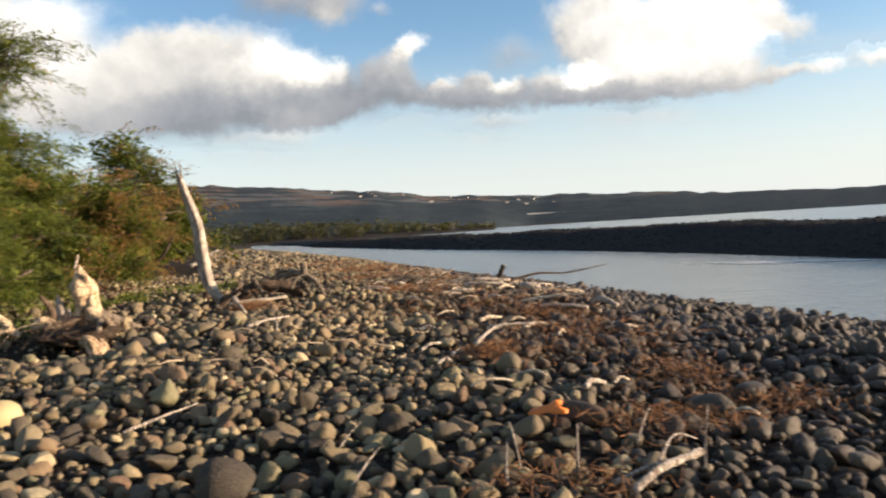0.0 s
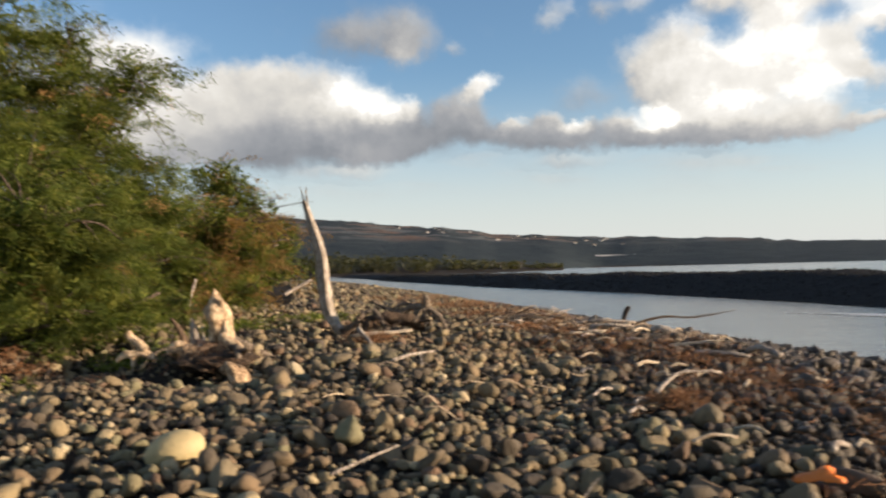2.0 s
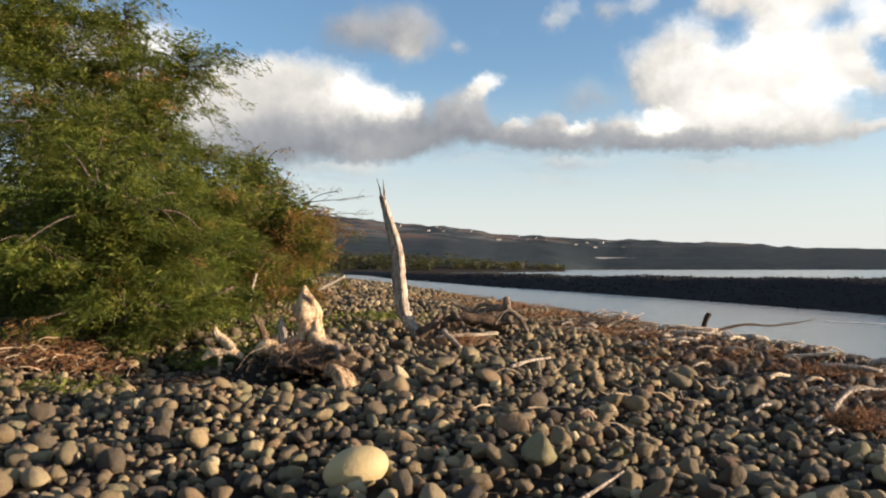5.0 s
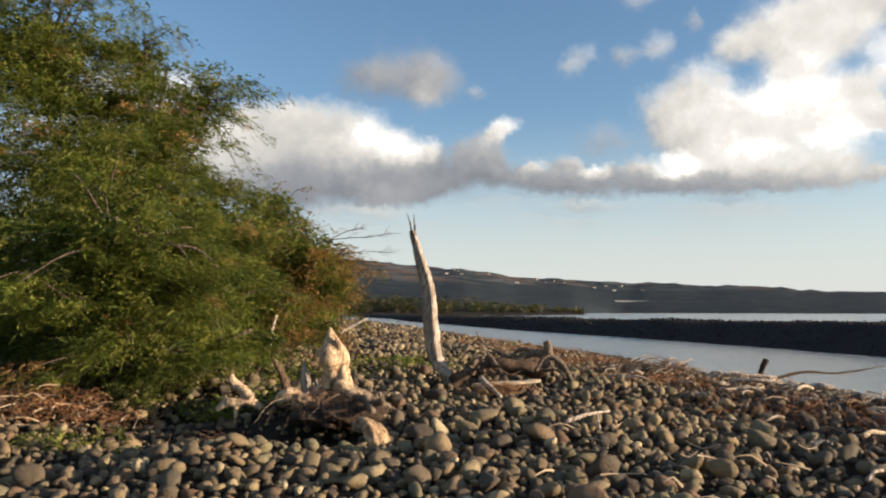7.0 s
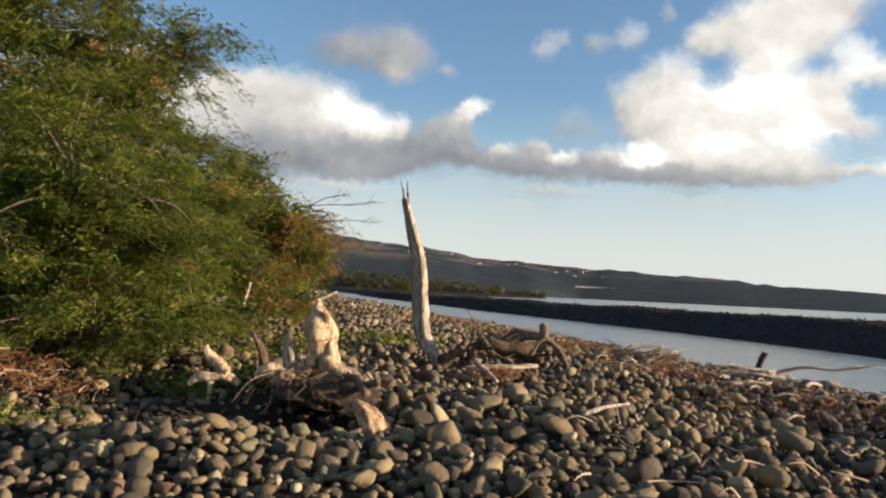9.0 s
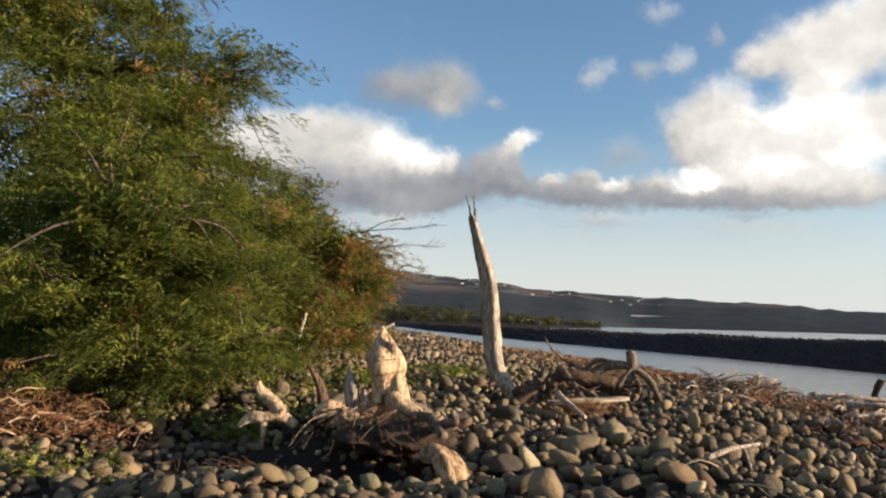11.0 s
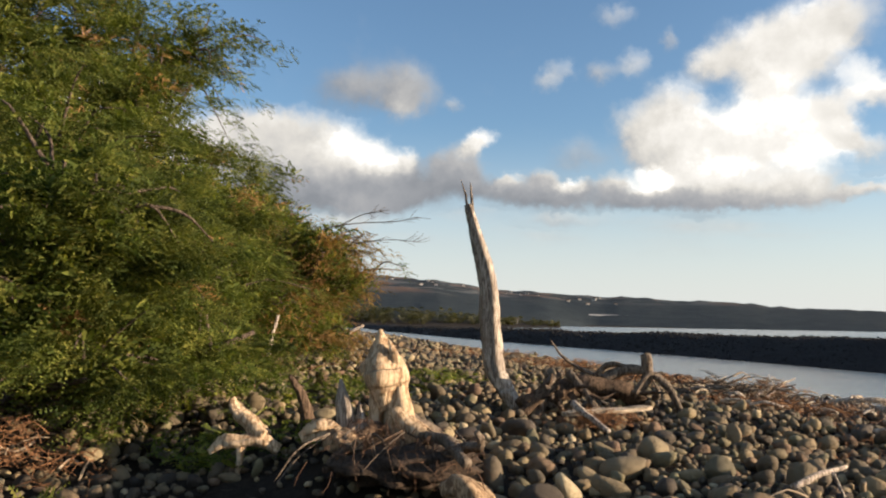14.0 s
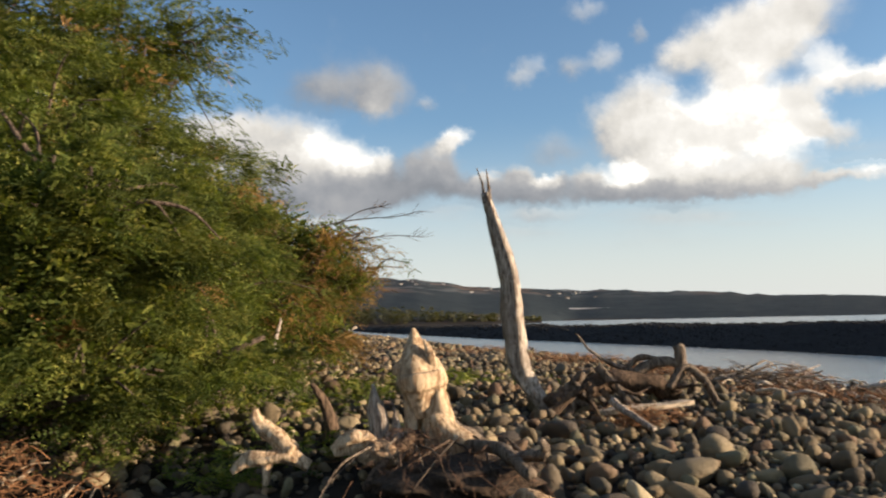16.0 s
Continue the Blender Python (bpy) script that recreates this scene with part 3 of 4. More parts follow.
for i in range(150):
    a = np.array([twigs.uniform(-.4, .9), twigs.uniform(-1.2, 1.2), twigs.uniform(.0, 1.6)])
    e = a + np.array([twigs.uniform(-.1, .7), twigs.uniform(-.6, .5), twigs.uniform(-.1, .8)])
    bare.append(stem([a, .5 * (a + e) + twigs.uniform(-.1, .1, 3), e], twigs.uniform(.006, .014), .003, 4, 4, 0, 0, seed=i))
child("bare_twigs", mesh_of("bare_twigs", *join(bare), M_STRAW), brown_shrub, "tangle of thin bare brown twigs", "stuff")
for i, twig in enumerate([[(1.0, -.1, 2.2), (1.4, -.2, 2.44), (1.96, -.2, 2.53), (2.54, -.2, 2.56), (2.9, -.2, 2.64)], [(1.2, .0, 1.95), (1.9, -.2, 2.18), (2.46, -.2, 2.25), (2.92, -.2, 2.22)],
                          [(1.5, -.1, 2.45), (1.95, -.1, 2.68), (2.3, -.1, 2.74)], [(1.0, .1, 1.5), (1.7, .0, 1.75), (2.2, .0, 1.72)]]):
    sprig = [stem(twig, .014, .004, 5, 6, seed=700 + i)]
    for j in range(9):      # short side twigs along the branch
        k = twigs.randint(1, len(twig) - 1)
        q = np.array(twig[k]) + (np.array(twig[k + 1]) - np.array(twig[k])) * twigs.rand()
        e = q + np.array([twigs.uniform(.08, .3), twigs.uniform(-.15, .15), twigs.uniform(-.10, .16)])
        sprig.append(stem([q, .5 * (q + e) + twigs.uniform(-.02, .02, 3), e], .005, .002, 3, 4, 0, 0, seed=j))
    child("bare_twig", mesh_of("bare_twig", *join(sprig), M_BARK), brown_shrub, "thin bare grey twig")
tree((-11.4, 17.4, .5), 7, [(-11.2, 16.6, 3.9, 1.8, 2.0, 1.8), (-9.9, 18.0, 5.9, 1.15, 1.2, .7), (-11.9, 15.8, 6.4, 2.0, 1.8, 1.6), (-10.7, 17.0, 6.6, .9, 1.0, .6), (-10.3, 17.1, 4.5, 1.2, 1.3, 1.1), (-10.2, 17.4, 5.0, 1.0, 1.2, .78), (-10.8, 16.6, 5.4, 1.2, 1.3, .79)],
     3, "taller feathery tree rising behind the shrubs", M_LEAF, 520, 28, leaf=.042, spread=.25, category="tree", dry=.06)
broad_shrub = tree((-13.4, 13.9, .5), 8, [(-12.6, 13.7, 1.9, 1.9, 1.6, 1.5), (-13.2, 14.1, 3.8, 2.2, 2, 1.8), (-11.3, 14.9, 4.0, 1.5, 1.5, 1.5), (-12.2, 14.7, 6.0, 1.9, 1.7, 1.3), (-11.0, 13.7, 1.6, 1.0, 1, 1.0),
                                          (-14.8, 14.5, 3.0, 1.8, 1.6, 2.4), (-13.9, 14.7, 5.3, 1.7, 1.4, 1.5), (-15.4, 14.9, 4.9, 1.6, 1.4, 1.6), (-11.7, 15.9, 5.5, 1.5, 1.3, 1.4), (-16.2, 14.9, 5.3, 1.9, 1.5, 1.6), (-17.8, 15.0, 4.0, 2.0, 1.6, 2.4), (-14.6, 15.2, 6.4, 1.6, 1.4, 1.1), (-16.8, 14.2, 1.8, 1.8, 1.5, 1.5)],
                   4, "broad green shrub with red straw beneath it", M_LEAF, 980, 28, leaf=.040, spread=.24, dry=.08, skirt=UNDERCUT)
for i, twig in enumerate([[(1.2, -.4, 3.3), (1.5, -.7, 3.7), (1.4, -.8, 4.3)], [(.6, -.5, 3.9), (.2, -.8, 4.1), (-.3, -.9, 4.25)], [(1.5, -.7, 3.7), (1.9, -.8, 4.1), (2.2, -.8, 4.6)]]):
    child("dead_branch", mesh_of("dead_branch", *stem(twig, .035, .01, 5, 6, seed=720 + i), M_WOOD), broad_shrub, "bleached dead branch")
tree((-11.9, 13.6, .4), 6, [(-11.0, 13.4, 1.5, 1.2, 0.9, 1.1), (-12.6, 13.5, 1.4, 1.4, 1, 1.2), (-11.8, 13.8, 2.6, 1.5, 1, 1.0)],
     12, "low green shrub with dark gaps near the ground", M_LEAF, 170, 34, leaf=.038, spread=.21, dry=.05, skirt=UNDERCUT)
tree((-15, 21, .6), 6, [(-13.2, 20.5, 2.4, 2.4, 2.0, 2.0), (-16.5, 19, 2.8, 2.6, 2.4, 2.4), (-11.5, 21.5, 2.0, 1.5, 1.8, 1.6), (-19.5, 17, 2.8, 2.6, 2.6, 2.6)],
     13, "thick olive green scrub behind the beach", M_LEAF, 240, 20, leaf=.085, spread=.42, dry=.2)
tree((-12.6, 32, .5), 6, [(-12.9, 32, 5.2, 1.7, 1.8, 1.5), (-11.7, 31.5, 4.0, 1.6, 2.0, 1.5), (-10.4, 31, 2.8, 1.4, 2.0, 1.3), (-13.4, 32.5, 3.0, 2.0, 2.0, 1.8)],
     14, "thin brown-green tree with bare twig ends behind the beach", M_LEAF, 130, 18, leaf=.07, spread=.36, category="tree", dry=.8)
tree((-13.5, 33, .6), 5, [(-13.2, 33, 1.8, 2.4, 4, 1.6), (-14.5, 40, 2.0, 2.4, 4, 1.9)], 5, "olive green shrubs along the back of the beach", M_LEAF, 120, 20, leaf=.13, spread=.5, dry=.4)
tree((-24, 66, .8), 5, [(-24, 62, 2.0, 4, 7, 2.0), (-30, 80, 2.2, 5, 8, 2.4)], 6, "far olive shrubs along the back of the beach", M_LEAF, 130, 18, leaf=.22, spread=.9, dry=.35)


def far_woods():
    rnd = np.random.RandomState(8)
    n = 300
    az = np.radians(rnd.uniform(-24, 3.6, n))
    r = np.interp(np.degrees(az), [-24, -9, 0, 4], [310, 345, 400, 450]) + rnd.uniform(0, 70, n)
    x, y = r * np.sin(az), r * np.cos(az)
    tall = np.interp(np.degrees(az), [-24, -12, -4, 0, 4], [10.5, 9.0, 6.0, 4.0, .9]) * rnd.uniform(.55, 1.1, n)
    per = 20
    which = np.repeat(np.arange(n), per)
    q = rnd.randn(n * per, 3)
    q /= np.linalg.norm(q, axis=1)[:, None]
    pos = np.stack([x, y, land(x, y) + tall * .5], 1)[which] + q * np.stack([tall * .75, tall * .75, tall * .5], 1)[which] * rnd.uniform(.5, 1, n * per)[:, None]
    turn = turns_z(rnd.uniform(0, 6.3, n * per)) @ turns_y(rnd.normal(.1, .5, n * per)) * rnd.uniform(3.0, 7.5, n * per)[:, None, None]
    tv, tf = leaf_spray(4, .32, .2, .07)
    ob = new("woods", instances("woods", tv, tf, turn, pos, M_LEAF_FAR, False))
    tagged(ob, "belt of low green trees on the far shore", "woods", kind="stuff")


far_woods()


# ---- driftwood ----
def on_ground(x, y, up=0.0):
    return (x, y, float(land(x, y)) + up)


def dead_pole():
    base = Vector(on_ground(-4.13, 14.52, -.1))
    ob = thing("dead_trunk", base, "tall bleached dead trunk leaning upright among the cobbles", "driftwood")
    top = Vector((-4.68, 14.27, 2.74)) - base
    pts = [(.12, -.16, -.04), (-.05, -.08, .30), (-.22, -.05, .60), (-.27, -.08, 1.1), (-.30, -.14, 1.6), (-.42, -.2, 2.05), tuple(top)]
    path = curve_pts(pts, 8)
    s = np.linspace(0, 1, len(path))
    rad = np.interp(s, [0, .12, .22, .35, .55, .75, .9, 1], [.070, .080, .100, .116, .106, .085, .06, .04])
    knee = int(len(path) * .17)
    child("trunk", mesh_of("trunk", *tube(path[knee:], rad[knee:], 28, .03, .2, 5, gnarl=.1), M_WOOD), ob)
    child("trunk_base", mesh_of("trunk_base", *tube(path[:knee + 2], rad[:knee + 2] * 1.03, 24, .03, .2, 6, gnarl=.13), M_WOOD), ob, "grey stained foot of the trunk")
    a = [tuple(top - Vector((.0, 0, .12))), tuple(top + Vector((-.03, 0, .1))), tuple(top + Vector((-.09, .02, .29)))]
    b = [tuple(top - Vector((-.05, 0, .25))), tuple(top + Vector((.04, 0, .05))), tuple(top + Vector((.02, .02, .27)))]
    child("prong", mesh_of("prong", *stem(a, .022, .005, 5, 6, seed=1), M_WOOD_GREY), ob, "thin splintered prong")
    child("prong", mesh_of("prong", *stem(b, .03, .005, 5, 6, seed=2), M_WOOD_GREY), ob, "thin splintered prong")
    return ob


def limb(points, radii, seed, sides=22, gnarl=.10, flute=.17, rough=.014, steps=6, bulk=1.0):
    """A knotty limb whose thickness is given point by point."""
    path = curve_pts(points, steps)
    wander = np.random.RandomState(seed + 900)
    path = [q + Vector(wander.randn(3) * .002) for q in path]
    thick = np.array([q.x for q in curve_pts([(r, 0, 0) for r in radii], steps)])
    return tube(path, np.maximum(thick, .004) * bulk, sides, rough, flute, seed, gnarl=gnarl)


def old_stump():
    base = Vector((-5.15, 11.45, float(land(-5.15, 11.45))))
    ob = thing("tree_stump", base, "weathered torn stump with an uprooted root plate", "driftwood")

    def at(*points):
        return [Vector(p) - base for p in points]

    # two worn legs with a hollow between them carry one gnarled, pointed head
    body = [limb(at((-5.17, 11.50, .66), (-5.19, 11.49, .80), (-5.205, 11.48, .90), (-5.225, 11.48, 1.0), (-5.245, 11.48, 1.10), (-5.25, 11.48, 1.19), (-5.26, 11.48, 1.275)), [.10, .12, .135, .118, .074, .038, .010], 3, 30, bulk=1.36),
            limb(at((-5.29, 11.43, .36), (-5.285, 11.42, .55), (-5.265, 11.43, .72), (-5.24, 11.45, .88)), [.08, .05, .055, .03], 4, bulk=1.2),
            limb(at((-5.06, 11.46, .34), (-5.07, 11.44, .50), (-5.085, 11.44, .66), (-5.12, 11.46, .80), (-5.15, 11.47, .90)), [.12, .095, .085, .08, .02], 5, bulk=1.32),
            limb(at((-5.19, 11.66, .3), (-5.19, 11.62, .6), (-5.2, 11.57, .9)), [.17, .11, .08], 6),
            limb(at((-5.10, 11.40, .62), (-5.02, 11.35, .53), (-4.90, 11.28, .46), (-4.76, 11.2, .40), (-4.60, 11.1, .33)), [.075, .075, .062, .045, .025], 7, bulk=1.35),
            limb(at((-5.28, 11.46, .97), (-5.345, 11.45, .975), (-5.405, 11.44, .965)), [.07, .05, .03], 8, 16, bulk=1.2)]
    child("trunk", mesh_of("trunk", *join(body), M_STUMP), ob)
    child("prong", mesh_of("prong", *limb(at((-5.12, 11.46, .94), (-5.125, 11.41, 1.04), (-5.145, 11.40, 1.11), (-5.175, 11.40, 1.19)), [.05, .046, .034, .010], 9, 14), M_STUMP), ob, "pale torn prong beside the tip")
    for i, (pts, radii) in enumerate(((((-5.47, 11.38, .30), (-5.49, 11.38, .50), (-5.52, 11.37, .68), (-5.55, 11.36, .88)), [.085, .07, .055, .008]), (((-5.37, 11.36, .32), (-5.375, 11.35, .52), (-5.40, 11.35, .71)), [.06, .045, .008]))):
        child("side_spike", mesh_of("side_spike", *limb(at(*pts), radii, 12 + i, 14, flute=.25), M_WOOD), ob, "grey broken side spike")
    roots = [([(.3, -.4, .2), (.5, -.8, .24), (.66, -1.2, .16)], .05, .035), ([(-.1, -.1, .22), (-.25, -.5, .14), (-.36, -.8, .0)], .05, .02),
             ([(.48, -.75, .12), (.66, -.95, .22), (.73, -1.08, .24), (.75, -1.15, .30), (.72, -1.18, .36)], .045, .02), ([(.1, 0, .25), (.4, .25, .1), (.65, .4, -.05)], .11, .03),
             ([(-.15, .05, .2), (-.5, .2, .08), (-.8, .2, -.03)], .08, .03)]
    for i, (p, a, b) in enumerate(roots):
        child("root", mesh_of("root", *stem(p, a, b, 7, 10, .06, .2, seed=20 + i), M_WOOD_BROWN if i in (1, 4) else M_WOOD_GREY), ob)
    broken = [limb(at((-4.62, 10.03, .30), (-4.50, 9.97, .34), (-4.38, 9.92, .22), (-4.29, 9.88, .04)), [.04, .075, .085, .07], 41, 18, gnarl=.16, flute=.3),
              limb(at((-4.56, 9.95, .40), (-4.45, 9.90, .33), (-4.36, 9.86, .14)), [.012, .06, .05], 42, 14, gnarl=.16, flute=.3),
              limb(at((-4.48, 10.15, .36), (-4.36, 10.05, .28), (-4.24, 9.98, .10)), [.02, .05, .03], 43, 14, gnarl=.16, flute=.3)]
    child("root_lump", mesh_of("root_lump", *join(broken), M_WOOD_LOG), ob, "rough broken end of a pale root")
    lump = child("root_lump", mesh_of("root_lump", *rotten_chunk((.14, .2, .1), 51), M_WOOD_LOG), ob, "rough broken root wood")
    lump.matrix_local = pose(-.32, -.35, .14, 0, 10, 30)
    rnd = np.random.RandomState(9)
    # wiry roots arch over the dark hollow
    for i in range(16):
        a = np.array([rnd.uniform(-.35, .65), rnd.uniform(-1.0, -.3), .24 + rnd.uniform(-.03, .05)])
        e = a + np.array([rnd.uniform(-.35, .25), rnd.uniform(-.5, -.15), rnd.uniform(-.32, -.12)])
        mid = .5 * (a + e) + np.array([rnd.uniform(-.08, .08), -.08, rnd.uniform(.0, .1)])
        child("root", mesh_of("root", *stem([a, mid, e], rnd.uniform(.004, .011), .003, 5, 6, seed=240 + i), (M_WOOD_GREY, M_WOOD_BROWN, M_WOOD_BROWN)[i % 3]), ob, "thin wiry root")
    fine = []
    for i in range(230):
        near_foot = i % 3 == 0
        a = np.array([rnd.normal(-.1, .12), rnd.uniform(-.45, -.02), 0]) if near_foot else np.array([rnd.uniform(-.35, .75), rnd.uniform(-1.4, -.05), 0])
        a[2] = .12 + .13 * max(0, 1 - ((a[0] - .1) / .75) ** 2 - ((a[1] + .8) / .7) ** 2) + rnd.uniform(-.08, .06) + (rnd.uniform(0, .14) if near_foot else 0)
        b = a + np.array([rnd.uniform(-.15, .15), rnd.uniform(-.14, .08), rnd.uniform(-.20, .05)])
        fine.append(stem([a, .5 * (a + b) + rnd.uniform(-.04, .04, 3), b], rnd.uniform(.0014, .0034) if i % 12 else .0045, .002, 3, 4, 0, 0, seed=i))
    child("root_mat", mesh_of("root_mat", *join(fine), M_ROOT), ob, "matted reddish-brown fine roots", "stuff")
    mound = ICO[4]
    v = mound[0] * (1 + .22 * lumps(mound[0], 2.6, rnd)[:, None] + .16 * lumps(mound[0], 7.0, rnd)[:, None] + .07 * lumps(mound[0], 18.0, rnd)[:, None]) * np.array([.48, .40, .115]) + np.array([.16, -.80, .05])
    child("root_plate", mesh_of("root_plate", v, mound[1], M_WOOD_DARK), ob, "dark earthy root plate")
    return ob


def ico(sub):
    bm = bmesh.new()
    bmesh.ops.create_icosphere(bm, subdivisions=sub, radius=1)
    v = np.array([x.co for x in bm.verts])
    f = np.array([[y.index for y in x.verts] for x in bm.faces])
    bm.free()
    return v, f


ICO = {1: ico(1), 2: ico(2), 3: ico(3), 4: ico(4)}


def stone_form(seed, sub=3, cuts=9):
    """A water-worn stone of unit size, lumpy and a little flat on some sides."""
    rnd = np.random.RandomState(seed)
    v, f = ICO[sub]
    v = v.copy()
    power = rnd.uniform(2.0, 2.8)
    v = v / (np.abs(v) ** power).sum(1)[:, None] ** (1 / power)
    for _ in range(5):
        w, ph = rnd.randn(3) * 1.6, rnd.uniform(0, 6)
        v = v * (1 + .06 * np.sin(v @ w + ph))[:, None]
    for _ in range(cuts):
        n = rnd.randn(3)
        n /= np.linalg.norm(n)
        cut = rnd.uniform(.56, .86)
        over = np.clip(v @ n - cut, 0, None)
        v = v - .82 * over[:, None] * n
    return v, f


def rotten_chunk(scale, seed):
    """A rough, splintered lump of wood."""
    rnd = np.random.RandomState(seed)
    v, f = ICO[4]
    r = 1 + .14 * lumps(v, 2.2, rnd) + .10 * lumps(v * np.array([1, .35, 1]), 6.5, rnd) + .05 * lumps(v * np.array([1, .3, 1]), 15, rnd)
    return v * r[:, None] * np.array(scale), f


def driftwood_tangle():
    base = Vector(on_ground(-3.2, 14.4, -.05))
    ob = thing("root_log", base, "dark uprooted log with curling roots on the beach ridge", "driftwood")
    limbs = [([(-.8, -.1, .05), (-.4, 0, .28), (.1, .05, .34), (.6, .1, .2)], .16, .10, M_WOOD_BROWN), ([(-.7, -.2, .0), (-.55, -.1, .35), (-.35, -.1, .5)], .1, .03, M_WOOD_GREY),
             ([(-.3, -.05, .5), (-.12, -.2, .3), (.05, -.35, .02)], .05, .03, M_WOOD_GREY), ([(.1, .1, .42), (.45, .1, .55), (.8, .05, .42), (1.0, 0, .08)], .06, .045, M_WOOD_GREY),
             ([(.5, .1, .25), (.62, .08, .45), (.63, .06, .62), (.6, .06, .72)], .05, .055, M_WOOD_GREY), ([(.25, .1, .42), (-.1, .1, .52), (-.35, .1, .68), (-.5, .1, .88)], .03, .008, M_WOOD_GREY),
             ([(0, .1, .45), (.2, .1, .6), (.42, .1, .56)], .035, .03, M_WOOD_GREY), ([(-.85, -.3, .02), (-.65, -.3, .2), (-.42, -.35, .36)], .06, .02, M_WOOD_BROWN)]
    rnd = np.random.RandomState(55)
    for _ in range(16):
        q = np.array([rnd.uniform(-.7, .75), rnd.uniform(-.25, .1), rnd.uniform(.1, .4)])
        e = q + np.array([rnd.uniform(-.4, .4), rnd.uniform(-.3, .1), rnd.uniform(-.3, .25)])
        limbs.append(([q, .5 * (q + e) + rnd.uniform(-.1, .1, 3), e], rnd.uniform(.02, .045), .008, M_WOOD_BROWN if rnd.rand() < .5 else M_WOOD_GREY))
    for i, (p, a, b, m) in enumerate(limbs):
        child("log" if i == 0 else "root", mesh_of("root", *stem(p, a, b, 6, 9, .07, .18, seed=40 + i), m), ob)
    return ob


def drift_stick(points, r0, r1, mat, seed, label, name="driftwood_stick", forks=()):
    """A stick whose points are given on the plan, with the height over the ground."""
    base = Vector(on_ground(points[0][0], points[0][1]))
    ob = thing(name, base, label, "driftwood", "driftwood sticks")
    pts = [Vector(on_ground(x, y, h + .06)) - base for x, y, h in points]
    child("stem", mesh_of("stem", *stem(pts, r0, r1, 5, 9, .03, .12, seed=seed), mat), ob)
    for i, fork in enumerate(forks):
        fp = [Vector(on_ground(x, y, h + .06)) - base for x, y, h in fork]
        child("fork", mesh_of("fork", *stem(fp, r1 * 1.1, r1 * .4, 4, 6, seed=seed + 50 + i), mat), ob)
    return ob


def twig_heap(x, y, rx, ry, high, count, mat, seed, label, thick=.007, long=.35):
    rnd = np.random.RandomState(seed)
    fine = []
    for i in range(count):
        a = rnd.randn(2) * .45
        px, py = x + a[0] * rx, y + a[1] * ry
        h = high * max(0.0, 1 - .6 * float(a @ a)) * rnd.rand() + .07
        ang, l = rnd.uniform(0, 6.3), long * rnd.uniform(.4, 1.2)
        ends = [(px - .5 * l * math.cos(ang), py - .5 * l * math.sin(ang)), (px, py), (px + .5 * l * math.cos(ang), py + .5 * l * math.sin(ang))]
        pts = [on_ground(ex, ey, h + rnd.uniform(-.03, .08)) for ex, ey in ends]
        fine.append(stem(pts, thick * rnd.uniform(.6, 1.6), thick * .4, 2, 4, 0, 0, seed=i))
    ob = new("twig_heap", mesh_of("twig_heap", *join(fine), mat, False))
    return tagged(ob, label, "debris", "washed-up twig heaps", "stuff")


dead_pole()
old_stump()
driftwood_tangle()

def pale_chunk(at, pieces, label):
    """A gnarled scrap of bleached wood made of a few grown-together pieces."""
    base = Vector(on_ground(*at))
    ob = thing("driftwood_chunk", base, label, "driftwood", "driftwood chunks")
    for i, (pts, radii) in enumerate(pieces):
        path = [Vector((x - base.x, y - base.y, h)) for x, y, h in pts]
        child("body" if i == 0 else "prong", mesh_of("chunk", *limb(path, radii, 60 + i, 16, gnarl=.14, flute=.3), M_STUMP), ob)
    return ob


pale_chunk((-6.2, 11.0), [([(-6.46, 10.97, .16), (-6.36, 10.99, .23), (-6.22, 11.0, .24), (-6.08, 11.03, .26), (-5.96, 11.06, .18)], [.03, .055, .045, .06, .045]),
                          ([(-6.06, 11.05, .28), (-6.18, 11.08, .37), (-6.31, 11.11, .46), (-6.36, 11.12, .56)], [.06, .06, .048, .02]), ([(-6.22, 11.0, .24), (-6.23, 10.98, .12), (-6.24, 10.98, .0)], [.03, .02, .018])],
           "short forked chunk of pale driftwood")
pale_chunk((-5.6, 11.1), [([(-5.79, 11.08, .17), (-5.70, 11.1, .21), (-5.6, 11.12, .23), (-5.49, 11.15, .20)], [.04, .075, .072, .045]), ([(-5.75, 11.04, .22), (-5.65, 11.04, .27), (-5.54, 11.08, .28)], [.025, .045, .02])],
           "pale split driftwood lump beside the stump")
drift_stick([(-6.0, 12.2, .0), (-6.05, 12.1, .3), (-6.15, 12.0, .5)], .08, .02, M_WOOD_BROWN, 3, "grey upright broken branch by the shrub")
drift_stick([(-7.55, 16.0, .4), (-7.5, 16.05, .75), (-7.45, 16.1, .98)], .032, .02, M_WOOD, 4, "pale bare branch standing in the shrub")
